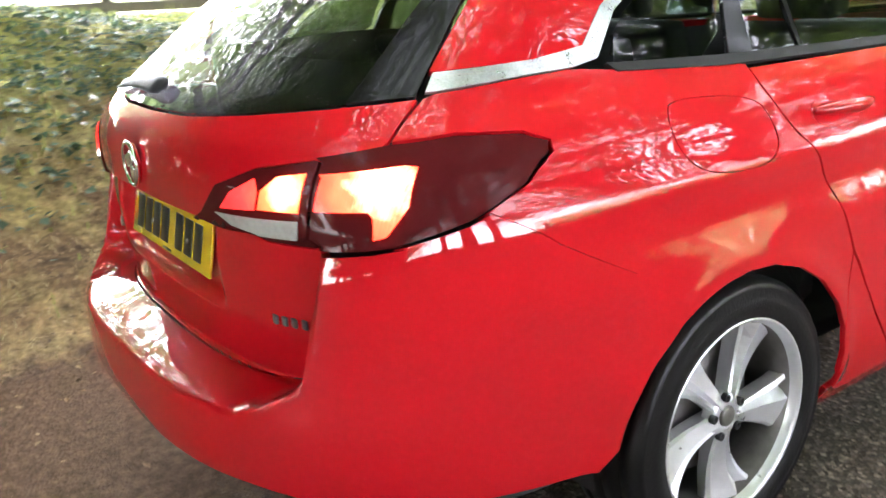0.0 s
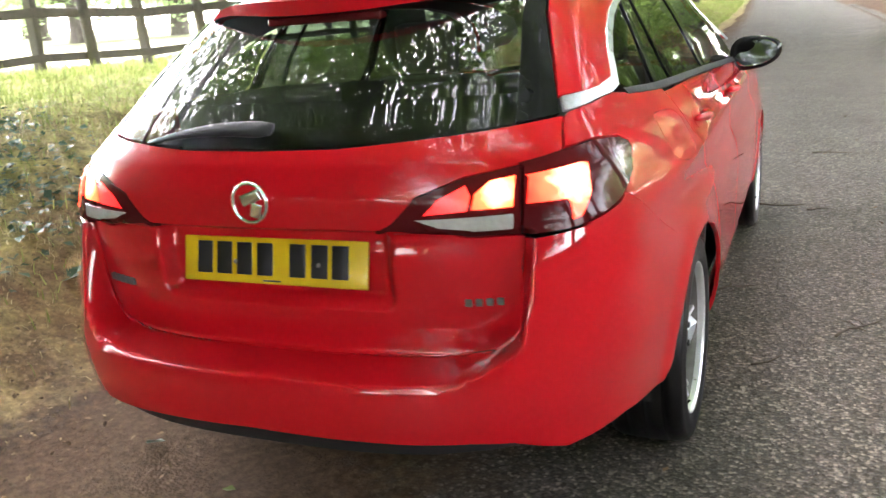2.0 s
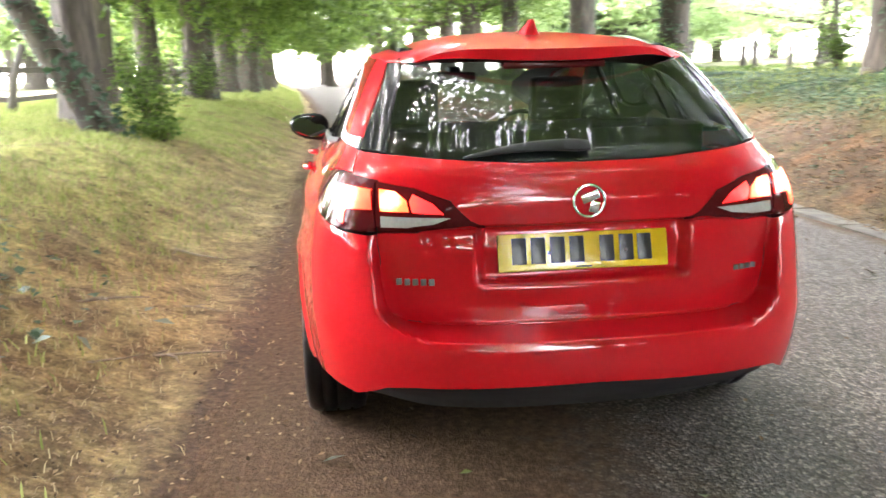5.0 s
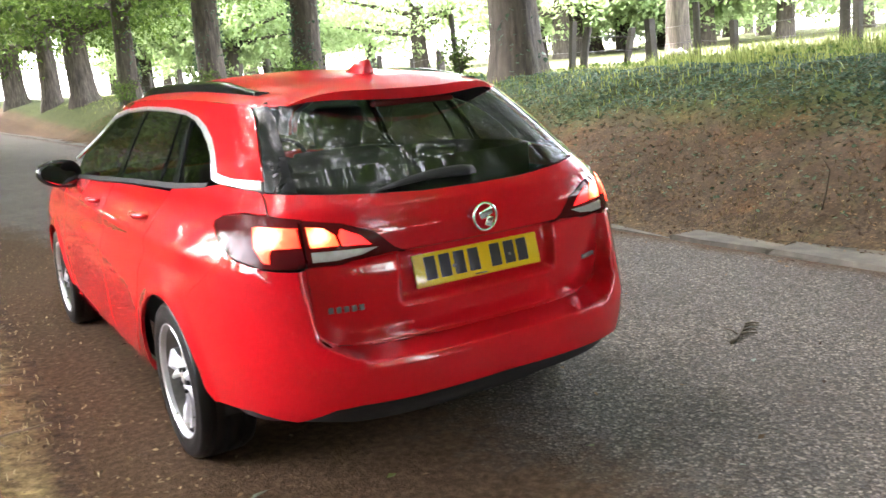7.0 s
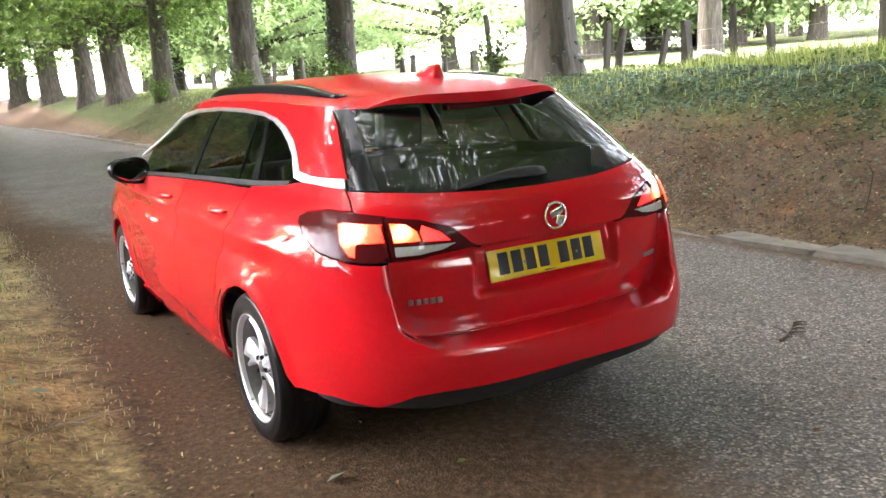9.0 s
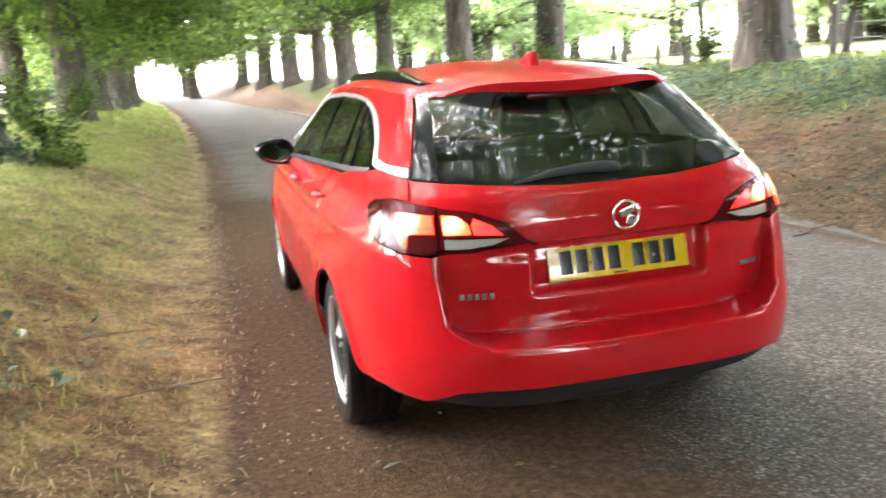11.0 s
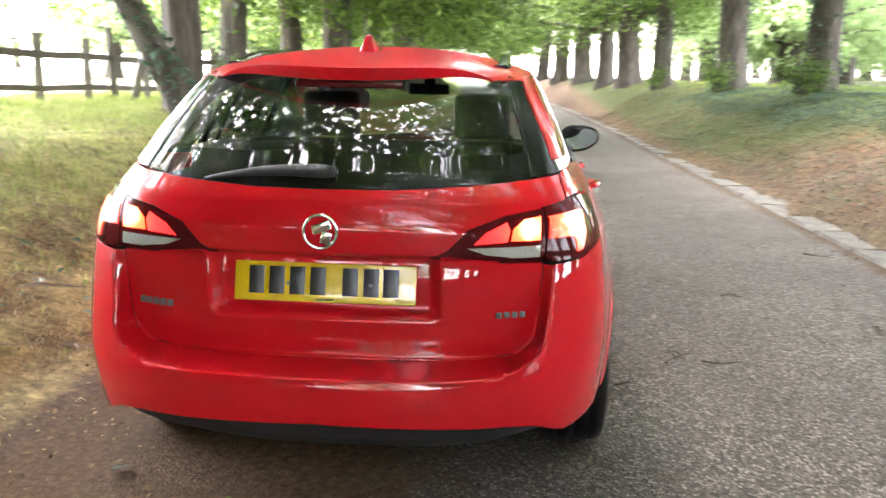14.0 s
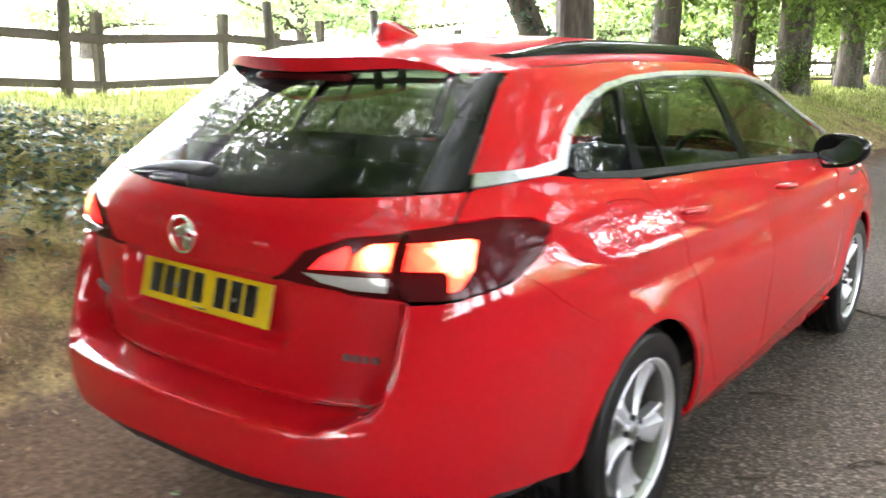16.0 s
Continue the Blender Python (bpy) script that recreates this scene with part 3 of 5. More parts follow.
# tailgate: right half from the middle of the window line round to the middle of the shelf
tg = np.concatenate([tail((0, 1.036), (.20, 1.038), (.42, 1.052), (.60, 1.066), (.652, 1.070)),
                     tail((.655, 1.068), (.672, 1.012), (.670, 1.004)),
                     tail((.60, .990), (.50, .975), (.40, .938), (.345, .875)),
                     tail((.40, .864), (.50, .838), (.60, .838)),
                     tail(*[(float(gate_half(z)) - .0155, z) for z in (.836, .80, .72, .66, .618, .603, .588, .578, .570)]), tail((.46, .5632), (.40, .5622), (.2, .5617), (0, .5617))])
panel("tailgate", mirrored(tg), RED, car, grade=.006, h=.012, label="red painted tailgate with a recess for the plate")

# bumper with shelf: up to the lamps at the corners, forward to the wheel arches
arch_r = [(HUB_R - ARCH * math.cos(radians(a)), HUB_Z + ARCH * math.sin(radians(a))) for a in (10, 25, 40, 55, 68, 80)]
bm_in = np.concatenate([tail((0, .560), (.2, .560), (.40, .5605), (.46, .5615)), tail(*[(float(gate_half(z)) - .013, z) for z in (.567, .575, .585, .600, .616, .66, .72, .80, .832)])])
bm_top = np.concatenate([tail((.70, .838), (.745, .846)), flank((.25, .846), (.375, .872), (.41, .885), (.69, .722))])
bm_arch = flank(*[(y, z) for y, z in arch_r if z < .69][::-1])
bm_low = np.concatenate([flank((.60, .334), (.46, .345), (.352, .356)), tail((.74, .347), (.690, .340), (.645, .364), (.60, .388), (.52, .400), (.3, .408), (0, .414))])
panel("bumper", mirrored(np.concatenate([bm_in, bm_top, bm_arch, bm_low])), RED, car, grade=.006, h=.012, label="red painted rear bumper with a loading ledge")
val = np.concatenate([tail((0, .43), (.3, .425), (.60, .405), (.64, .385)), tail((.60, .345), (.45, .335), (.3, .335), (0, .335))])
panel("valance", mirrored(val), BLACK, car, h=.03, off=-.035, label="black plastic lower valance")

# rear window with its black side cheeks
gw = np.concatenate([tail((0, 1.043), (.20, 1.045), (.42, 1.058), (.575, 1.072)), tail((.568, 1.10), (.54, 1.20), (.505, 1.30), (.485, 1.36), (.3, 1.372), (0, 1.375))])
panel("rear_window", mirrored(gw), GLASS_REAR, car, h=.03, off=-.004, depth=.005, label="wet tinted rear window")
for sd in (1, -1):
    ck = np.concatenate([tail((.575, 1.072), (.648, 1.076)), tail((.625, 1.13), (.585, 1.22), (.548, 1.30), (.535, 1.345)), tail((.49, 1.36), (.505, 1.30), (.54, 1.20), (.568, 1.10))])
    panel("window_cheek", ck, GLOSS_BLACK, car, h=.02, off=-.001, side=sd, label="gloss black window cheek")

for sd in (1, -1):
    # lamps: outer half on the wing, inner half on the tailgate
    out = np.concatenate([tail((.612, .843), (.70, .846), (.745, .853)), flank((.255, .853), (.375, .88), (.49, .922), (.556, .965), (.562, .980), (.52, .996), (.40, 1.009), (.29, 1.006)), tail((.60, .992), (.612, .985))])
    inn = np.concatenate([tail((.606, .842), (.50, .843), (.42, .860), (.345, .864), (.300, .858), (.345, .880), (.40, .936), (.50, .972), (.60, .988), (.606, .987))])
    lamp_o = panel("tail_lamp", out, LENS_DARK, car, h=.016, off=.003, depth=.02, label="smoked red tail lamp, lit", side=sd)
    lamp_i = panel("tailgate_lamp", inn, LENS_DARK, car, h=.016, off=.003, depth=.02, label="smoked red tailgate lamp, lit", side=sd)
    lit = np.concatenate([tail((.624, .910), (.624, .962)), flank((.19, .966), (.30, .974), (.318, .970), (.285, .912), (.245, .868)), tail((.708, .864), (.702, .90), (.695, .908))])
    panel("brake_element", lit, LAMP_HOT, lamp_o, h=.012, off=.0065, depth=.003, side=sd)
    hot = tail((.518, .906), (.524, .938), (.552, .962), (.598, .968), (.598, .906))
    panel("brake_element", hot, LAMP_ORANGE, lamp_i, h=.012, off=.0065, depth=.003, side=sd)
    low = tail((.418, .898), (.45, .93), (.505, .956), (.515, .935), (.508, .904))
    panel("tail_element", low, LAMP_RED, lamp_i, h=.012, off=.0065, depth=.003, side=sd)
    rev = tail((.40, .888), (.598, .892), (.598, .862), (.52, .862), (.45, .870))
    panel("reversing_element", rev, LENS_WHITE, lamp_i, h=.012, off=.0065, depth=.003, label="clear ribbed reversing lens", side=sd)

    # body side: lamp, arch, door edge, window frame and cantrail to the windscreen pillar
    cant = [(y, float(CANT(y))) for y in (.62, .8, 1.1, 1.5, 2.0, 2.4, 2.75, 3.0, 3.2, 3.4, 3.55)]
    lead = flank(*cant)
    inner = flank((3.40, 1.085), (3.20, 1.18), (3.0, 1.262), (2.75, 1.325), (2.4, 1.358), (2.0, 1.366), (1.6, 1.358), (1.30, 1.342), (1.12, 1.318), (.985, 1.285), (.87, 1.24), (.79, 1.19), (.72, 1.125), (.60, 1.112))
    strip = tail((.640, 1.108), (.653, 1.078))
    shoulder = np.concatenate([flank((.40, 1.076), (.57, 1.085), (.67, 1.088), (.78, 1.076), (1.06, 1.058), (1.122, 1.048))])
    dooredge = flank((1.185, .90), (1.29, .735), (1.335, .62))
    arch = flank(*[(HUB_R - ARCH * math.cos(radians(a)), HUB_Z + ARCH * math.sin(radians(a))) for a in (158, 145, 130, 115, 100, 88, 75, 62, 52)])
    back = np.concatenate([flank((.691, .7232), (.411, .8863), (.387, .880), (.502, .922), (.568, .962), (.572, .982), (.525, 1.003), (.40, 1.016), (.31, 1.012)), tail((.676, 1.012), (.658, 1.07))])
    # quarter panel below the strip
    quarter = np.concatenate([shoulder, dooredge, arch, back])
    flapc = flank((.875, 1.012), (1.10, .992), (1.125, .93), (1.115, .885), (1.05, .855), (.90, .868), (.852, .905), (.845, .985))
    flap = rounded(flapc, 2)
    mid = flap.mean(0)
    panel("quarter_panel", quarter, RED, car, h=.02, side=sd, holes=[mid + (flap - mid) * 1.015] if sd == 1 else (), label="red painted rear wing")
    if sd == 1:
        panel("fuel_flap", mid + (flap - mid) * .985, RED, car, h=.02, side=sd)
    # pillar and cantrail above it
    upper = np.concatenate([lead, inner, tail((.634, 1.112), (.590, 1.225), (.553, 1.305), (.540, 1.345))])
    panel("roof_pillar", upper, RED, car, h=.02, side=sd, label="red painted pillar and cantrail")
    panel("pillar_trim", upper, LINING, car, h=.03, side=sd, depth=.002, at=lambda s, z: body(s, z) * (.955, 1, 1) + np.stack([0 * s, .03 * ease((S0 + .3 - np.abs(s)) / .4), -.012 + 0 * s], -1), label="pale inner pillar trim")
    # bright strip
    s_in = flank((3.36, 1.075), (3.18, 1.165), (2.98, 1.248), (2.72, 1.311), (2.4, 1.344), (2.0, 1.352), (1.6, 1.344), (1.30, 1.328), (1.14, 1.305), (1.01, 1.270), (.90, 1.225), (.82, 1.18), (.745, 1.10), (.68, 1.09), (.57, 1.088), (.40, 1.079))
    panel("window_strip", np.concatenate([inner, tail((.640, 1.108), (.653, 1.080)), s_in[::-1]]), SATIN, car, h=.02, off=.003, side=sd, depth=.01, label="satin aluminium window strip")
    # windows
    q1 = flank((.77, 1.085), (.83, 1.165), (.91, 1.213), (1.02, 1.258), (1.12, 1.288), (1.155, 1.295), (1.085, 1.066))
    panel("quarter_window", rounded(np.repeat(q1, 1, 0), 1), GLASS_SIDE, car, h=.04, off=-.006, depth=.004, side=sd, label="dark tinted quarter window")
    for nm, lp in (("window_pillar", [(1.20, 1.306), (1.235, 1.314), (1.165, 1.06), (1.09, 1.063)]), ("window_pillar", [(1.36, 1.326), (1.375, 1.328), (1.335, 1.055), (1.318, 1.055)]),
                   ("window_pillar", [(1.965, 1.345), (2.03, 1.345), (2.08, 1.032), (2.0, 1.034)])):
        panel(nm, flank(*lp), GLOSS_BLACK, car, h=.03, off=-.002, side=sd, depth=.01)
    for lp in ([(1.165, 1.064), (1.235, 1.318), (1.30, 1.328), (1.6, 1.344), (1.97, 1.350), (2.005, 1.036)],):
        panel("rear_door_window", flank(*lp), GLASS_SIDE, car, h=.05, off=-.006, depth=.004, side=sd, label="dark tinted rear door window")
    panel("front_door_window", flank((2.075, 1.034), (2.025, 1.35), (2.4, 1.343), (2.72, 1.310), (2.98, 1.246), (3.14, 1.175), (3.10, .998)), GLASS_SIDE, car, h=.05, off=-.006, depth=.004, side=sd, label="tinted front door window")
    belt = flank((.76, 1.088), (1.06, 1.072), (1.6, 1.056), (2.1, 1.040), (2.6, 1.022), (3.12, 1.002), (3.30, .994), (3.30, .976), (3.1, .984), (2.6, 1.004), (2.1, 1.022), (1.6, 1.038), (1.06, 1.052), (.78, 1.072))
    panel("belt_moulding", belt, BLACK, car, h=.03, off=.004, side=sd, depth=.012, label="black belt moulding")
    # doors, sill and front wing
    rear_door = np.concatenate([flank((1.128, 1.040), (1.6, 1.034), (2.03, 1.020)), flank((2.04, .85), (2.06, .60), (2.05, .36), (2.03, .285)), flank((1.70, .285), (1.59, .300), (1.42, .50), (1.344, .62), (1.296, .735), (1.192, .90))])
    rd = panel("rear_door", rear_door, RED, car, h=.025, side=sd)
    front_door = np.concatenate([flank((2.038, 1.020), (2.6, 1.0), (3.12, .98)), flank((3.16, .85), (3.17, .6), (3.12, .4), (3.05, .285)), flank((2.5, .285), (2.038, .285), (2.058, .36), (2.068, .60), (2.048, .85))])
    fd = panel("front_door", front_door, RED, car, h=.025, side=sd)
    for door, yh in ((rd, 1.36), (fd, 2.30)):
        cz = .935 - .01 * (yh > 2)
        cup = rounded(flank((yh - .115, cz), (yh - .09, cz + .028), (yh + .09, cz + .026), (yh + .115, cz), (yh + .09, cz - .036), (yh - .09, cz - .036)), 2)
        panel("handle_cup", cup, RED, door, h=.015, off=.002, side=sd, depth=.004)
        bm = bmesh.new()
        base = body(np.array([float(flank((yh, cz))[0, 0])]) * sd, np.array([cz]))[0]
        pts = [(base[0] + sd * (.006 + .026 * math.sin(math.pi * min(1, max(0, k / 8)))), yh - .11 + .22 * k / 8, cz + .004 - .004 * (k / 8)) for k in range(9)]
        tube(bm, pts, [.008, .012, .014, .015, .015, .015, .014, .012, .008], 8)
        part("handle", bm, RED, door)
    sill = np.concatenate([flank((HUB_R + .345, .262), (1.62, .292), (2.04, .279), (3.06, .279), (3.28, .262)), flank((3.27, .19), (2.2, .18), (1.34, .19))])
    panel("sill", sill, RED, car, h=.03, off=-.006, side=sd)
    lowq = np.concatenate([flank((1.34, .61), (1.414, .50), (1.583, .297), (1.66, .281), (1.345, .268), (1.352, .34)), flank(*[(HUB_R - ARCH * math.cos(radians(a)), HUB_Z + ARCH * math.sin(radians(a))) for a in (180, 170, 160)][::1])])
    panel("quarter_panel_foot", lowq, RED, car, h=.02, side=sd)
    wing = np.concatenate([flank((3.17, .975), (3.34, .97)), np.array([[S1 + .1, .955], [S1 + .45, .90], [S2 - .30, .80], [S2 - .001, .74], [S2 - .001, .22], [S2 - .5, .2]]),
                           np.array([[float(flank((min(3.84, HUB_F + .19), .4))[0, 0]) + .20, .22]]),
                           flank(*[(min(3.83, HUB_F - ARCH * math.cos(radians(a))), HUB_Z + ARCH * math.sin(radians(a))) for a in (120, 108, 95, 80, 65, 50, 35, 20, 5)]),
                           flank((3.10, .285), (3.13, .4), (3.18, .6), (3.17, .85))])
    panel("front_wing", wing, RED, car, h=.03, side=sd, label="red painted front wing and nose")

# roof with the spoiler lip
ROOF_MID = knots([.40, .55, .8, 1.2, 1.8, 2.3, 2.8, 3.1], [1.366, 1.396, 1.433, 1.466, 1.481, 1.473, 1.432, 1.385])
SP_LIP = .43


_ey = np.linspace(.55, 3.7, 120)
_ec = chart(np.stack([_ey, CANT(_ey)], 1), 1)
_ex = body(_ec[:, 0], _ec[:, 1])[:, 0]


def roof_point(u, v, drop=0.0):
    back = SP_LIP + .16 * np.abs(u) ** 2.2
    y = back + (3.02 - .16 * u * u - back) * v
    yc = np.maximum(y, .60)
    z, xe = CANT(yc), np.interp(yc, _ey, _ex)
    crown = 2.4 + 1.4 * ease((1.2 - y) / .8)
    zz = z + (ROOF_MID(y) - z) * (1 - np.abs(u) ** crown)
    ridge = .006 * ease((y - .64) / .12) * (ease((np.abs(u) - .70) / .05) - ease((np.abs(u) - .80) / .05))
    return np.stack([u * xe, y, zz - ridge - drop], 1)


bm = bmesh.new()
us, vs = np.linspace(-1, 1, 57), np.linspace(0, 1, 61) ** 1.15
rp = roof_point(*[a.ravel() for a in np.meshgrid(us, vs)])
rows = rp.reshape(len(vs), len(us), 3)
lip = rows[0] + np.stack([0 * us, .004 + 0 * us, -.034 * (1 - np.abs(us) ** 3) - .004], 1)
under = body(np.linspace(-.80, .80, len(us)), np.full(len(us), 1.352)) + (0, .012, 0)
grid = np.concatenate([[lip], rows])
vv = [[bm.verts.new(p) for p in r] for r in grid]
for a, b in zip(vv, vv[1:]):
    for i in range(len(us) - 1):
        bm.faces.new((a[i], a[i + 1], b[i + 1], b[i]))
for i in range(len(us) - 1):
    e = bm.edges.get((vv[1][i], vv[1][i + 1]))
    e.smooth = False
part("roof", bm, RED_ROOF, car, "red painted roof running out into a spoiler")
bm = bmesh.new()
vv = [[bm.verts.new(p) for p in r] for r in (lip + (0, .001, .0), under)]
for i in range(len(us) - 1):
    bm.faces.new((vv[1][i], vv[1][i + 1], vv[0][i + 1], vv[0][i]))
part("spoiler_underside", bm, BLACK, car)
bm = bmesh.new()
box(bm, (0, SP_LIP + .052, float(rows[0][28][2]) - .050), (.34, .05, .022), .006)
part("high_brake_lamp", bm, LENS_DARK, car, "unlit smoked high brake lamp")
# headlining and windscreen, bonnet
bm = bmesh.new()
grid_mesh(bm, lambda u, v: tuple(roof_point(np.array([u * .9]), np.array([.12 + .85 * v]), .03)[0]), np.linspace(-1, 1, 13), np.linspace(0, 1, 13))
part("headlining", bm, LINING, car)


def screen_point(u, v):
    top = roof_point(np.array([u]), np.array([1.0]))[0]
    low = np.array([u * .70, 3.78 - .16 * u * u, 1.0 - .03 * u * u])
    p = top + (low - top) * v
    p[2] += .035 * math.sin(math.pi * v)
    return tuple(p)


bm = bmesh.new()
grid_mesh(bm, screen_point, np.linspace(-.95, .95, 17), np.linspace(.01, 1, 13))
part("windscreen", bm, GLASS_FRONT, car, "clear windscreen")
bm = bmesh.new()


def bonnet_point(u, v):
    y = 3.62 + .88 * v
    z = 1.0 - .06 * v - .12 * v * v - .05 * u * u
    return (u * (.76 - .10 * v * v), y - .16 * u * u * (1 - v) - .30 * u * u * v, z)


grid_mesh(bm, bonnet_point, np.linspace(-1, 1, 25), np.linspace(0, 1, 21))
part("bonnet", bm, RED, car, "red painted bonnet")

# dark inner shell that closes the gaps between the panels
for sd in (1, -1):
    liner = np.concatenate([np.array([[.0, .985], [.7, .985]]), flank((.6, .99), (1.5, .99), (3.2, .95)), np.array([[S2 - .4, .72], [S2 - .001, .70], [S2 - .001, .25], [S2 - .5, .25]]),
                            flank((3.3, .25), (3.2, .55), (3.32, .72), (3.6, .745), (3.2, .78), (2.9, .25), (1.5, .25), (1.42, .55), (1.25, .72), (.98, .76), (.72, .70), (.60, .55), (.55, .30)), np.array([[.6, .25], [0, .25]])])
    panel("inner_shell", liner, DARK, car, h=.06, depth=.001, side=sd, at=lambda s, z: body(s, z) * (.945, 1, 1) + np.stack([0 * s, (.17 * ease((S0 - np.abs(s)) / .4)) - .07 * ease((np.abs(s) - S1) / .4), 0 * s], -1))
bm = bmesh.new()
box(bm, (0, 2.3, .26), (1.30, 3.3, .05), .01)
part("floor_pan", bm, DARK, car)
for yc in (HUB_R, HUB_F):
    for sd in (1, -1):
        bm = bmesh.new()
        ring = [[bm.verts.new((sd * (.52 if k == 0 else .80), yc + (ARCH + .012) * math.cos(radians(a)), HUB_Z + (ARCH + .012) * math.sin(radians(a)))) for k in (0, 1)] for a in range(-45, 192, 9)]
        for a, b in zip(ring, ring[1:]):
            bm.faces.new((a[0], a[1], b[1], b[0]))
        bm.faces.new([r[0] for r in ring])
        part("wheel_housing", bm, DARK, car)

# roof rails, aerial, mirrors, wiper
for sd in (1, -1):
    bm = bmesh.new()
    n = 40
    secs = []
    for k in range(n + 1):
        y = .765 + 2.05 * k / n
        u = .835 - .05 * k / n
        q = roof_point(np.array([u]), np.array([0.0]))[0]
        v = 0.0
        lo_, hi_ = 0.0, 1.0
        for _ in range(25):
            v = (lo_ + hi_) / 2
            q = roof_point(np.array([u]), np.array([v]))[0]
            lo_, hi_ = (v, hi_) if q[1] < y else (lo_, v)
        end = min(k, n - k) / n
        lift = .006 + .032 * float(ease(np.array(end / .22)))
        wd = .025
        secs.append([bm.verts.new((sd * (q[0] + dx), y, q[2] + dz)) for dx, dz in ((-wd, -.012), (-wd * .9, lift * .8), (-wd * .3, lift), (wd * .3, lift), (wd * .9, lift * .7), (wd, -.02))])
    for a, b in zip(secs, secs[1:]):
        for i in range(5):
            bm.faces.new((a[i], a[i + 1], b[i + 1], b[i]))
    bm.faces.new(secs[0]), bm.faces.new(secs[-1][::-1])
    bmesh.ops.recalc_face_normals(bm, faces=bm.faces)
    part("roof_rail", bm, GLOSS_BLACK, car, "glossy dark roof rail")

bm = bmesh.new()
fin = []
for k, (y, half, ztop) in enumerate(((.80, .020, 1.484), (.815, .024, 1.492), (.86, .029, 1.490), (.91, .032, 1.479), (.96, .028, 1.464), (1.01, .010, 1.450))):
    zb = 1.426 + .06 * (y - .8)
    fin.append([bm.verts.new(p) for p in ((-half * 1.35, y, zb), (-half * .8, y, zb + (ztop - zb) * .55), (-half * .42, y, ztop - .004), (half * .42, y, ztop), (half * .8, y, zb + (ztop - zb) * .55), (half * 1.35, y, zb))])
for a, b in zip(fin, fin[1:]):
    for i in range(5):
        bm.faces.new((a[i], a[i + 1], b[i + 1], b[i]))
bm.faces.new(fin[0][::-1])
part("aerial_fin", bm, RED, car, "red shark fin aerial")

for sd in (1, -1):
    bm = bmesh.new()
    bmesh.ops.create_uvsphere(bm, u_segments=28, v_segments=16, radius=1)
    for v in bm.verts:
        x, y, z = v.co
        sx = .118 * abs(x) ** .75 * (1 if x > 0 else -1)
        sz = .078 * abs(z) ** .8 * (1 if z > 0 else -1) * (1 - .22 * x)
        sy = .085 * y if y > 0 else .03 * y
        v.co = (sd * (.895 + sx), 2.97 + sy + .02 * x - (.055 * x * -y if y < 0 else 0), 1.025 + sz + .012 * x)
    if sd < 0:
        bmesh.ops.reverse_faces(bm, faces=bm.faces)
    for f in bm.faces:
        f.material_index = 1 if f.calc_center_median().y > 2.97 + .02 * (sd * f.calc_center_median().x - .895) / .118 + .012 else 0
    house = part("door_mirror", bm, [GLOSS_BLACK, RED], car, "black door mirror with a red painted cap")
    bm = bmesh.new()
    ring = []
    for k in range(28):
        t = 2 * math.pi * k / 28
        cx, cz = math.cos(t), math.sin(t)
        ring.append(bm.verts.new((sd * (.897 + .098 * abs(cx) ** .8 * (1 if cx > 0 else -1)), 2.932 - .032 * cx + .012 * cz, 1.027 + .060 * abs(cz) ** .85 * (1 if cz > 0 else -1) * (1 - .22 * cx) + .012 * cx)))
    f = bm.faces.new(ring if sd < 0 else ring[::-1])
    f.normal_update()
    if f.normal.y > 0:
        f.normal_flip()
    part("mirror_glass", bm, MIRROR, house, smooth=False)
    bm = bmesh.new()
    tube(bm, [(sd * .765, 3.0, .965), (sd * .80, 2.99, .975), (sd * .86, 2.985, .99)], [.028, .026, .03], 10)
    part("mirror_stalk", bm, BLACK, house)

bm = bmesh.new()
rings = []
for k in range(13):
    t = k / 12
    q = Vector(body(np.array([.03 - .49 * t]), np.array([1.080 - .026 * t + .012 * math.sin(math.pi * t)]))[0]) + Vector((0, -.018 + .010 * t, .002))
    r = float(np.interp(t, [0, .03, .12, .5, .8, 1], [.020, .025, .026, .020, .012, .004]))
    rings.append([bm.verts.new(q + r * math.cos(a) * Vector((0, .81, .59)) + .42 * r * math.sin(a) * Vector((0, -.59, .81))) for a in [2 * math.pi * j / 12 for j in range(12)]])
for p, q in zip(rings, rings[1:]):
    for j in range(12):
        bm.faces.new((p[j], p[(j + 1) % 12], q[(j + 1) % 12], q[j]))
bm.faces.new(rings[0][::-1]), bm.faces.new(rings[-1])
bmesh.ops.recalc_face_normals(bm, faces=bm.faces)
wiper = part("rear_wiper", bm, BLACK, car, "black rear wiper arm and blade")

# badge, name bars and plate
bm = bmesh.new()
bc = body(np.array([0.0]), np.array([.927]))[0]
for r0, r1 in ((.046, .005),):
    pts = [(r0 * math.cos(2 * math.pi * k / 40), 0, r0 * math.sin(2 * math.pi * k / 40)) for k in range(40)]
    rings = []
    for k in range(40):
        t = 2 * math.pi * k / 40
        rings.append([bm.verts.new(((r0 + r1 * math.cos(a)) * math.cos(t), -.010 + r1 * math.sin(a), (r0 + r1 * math.cos(a)) * math.sin(t))) for a in [2 * math.pi * j / 8 for j in range(8)]])
    for a, b in zip(rings, rings[1:] + rings[:1]):
        for j in range(8):
            bm.faces.new((a[j], a[(j + 1) % 8], b[(j + 1) % 8], b[j]))
for v in bm.verts:
    v.co += Vector(bc)
badge = part("badge", bm, CHROME, car, "round chrome badge")
bm = bmesh.new()
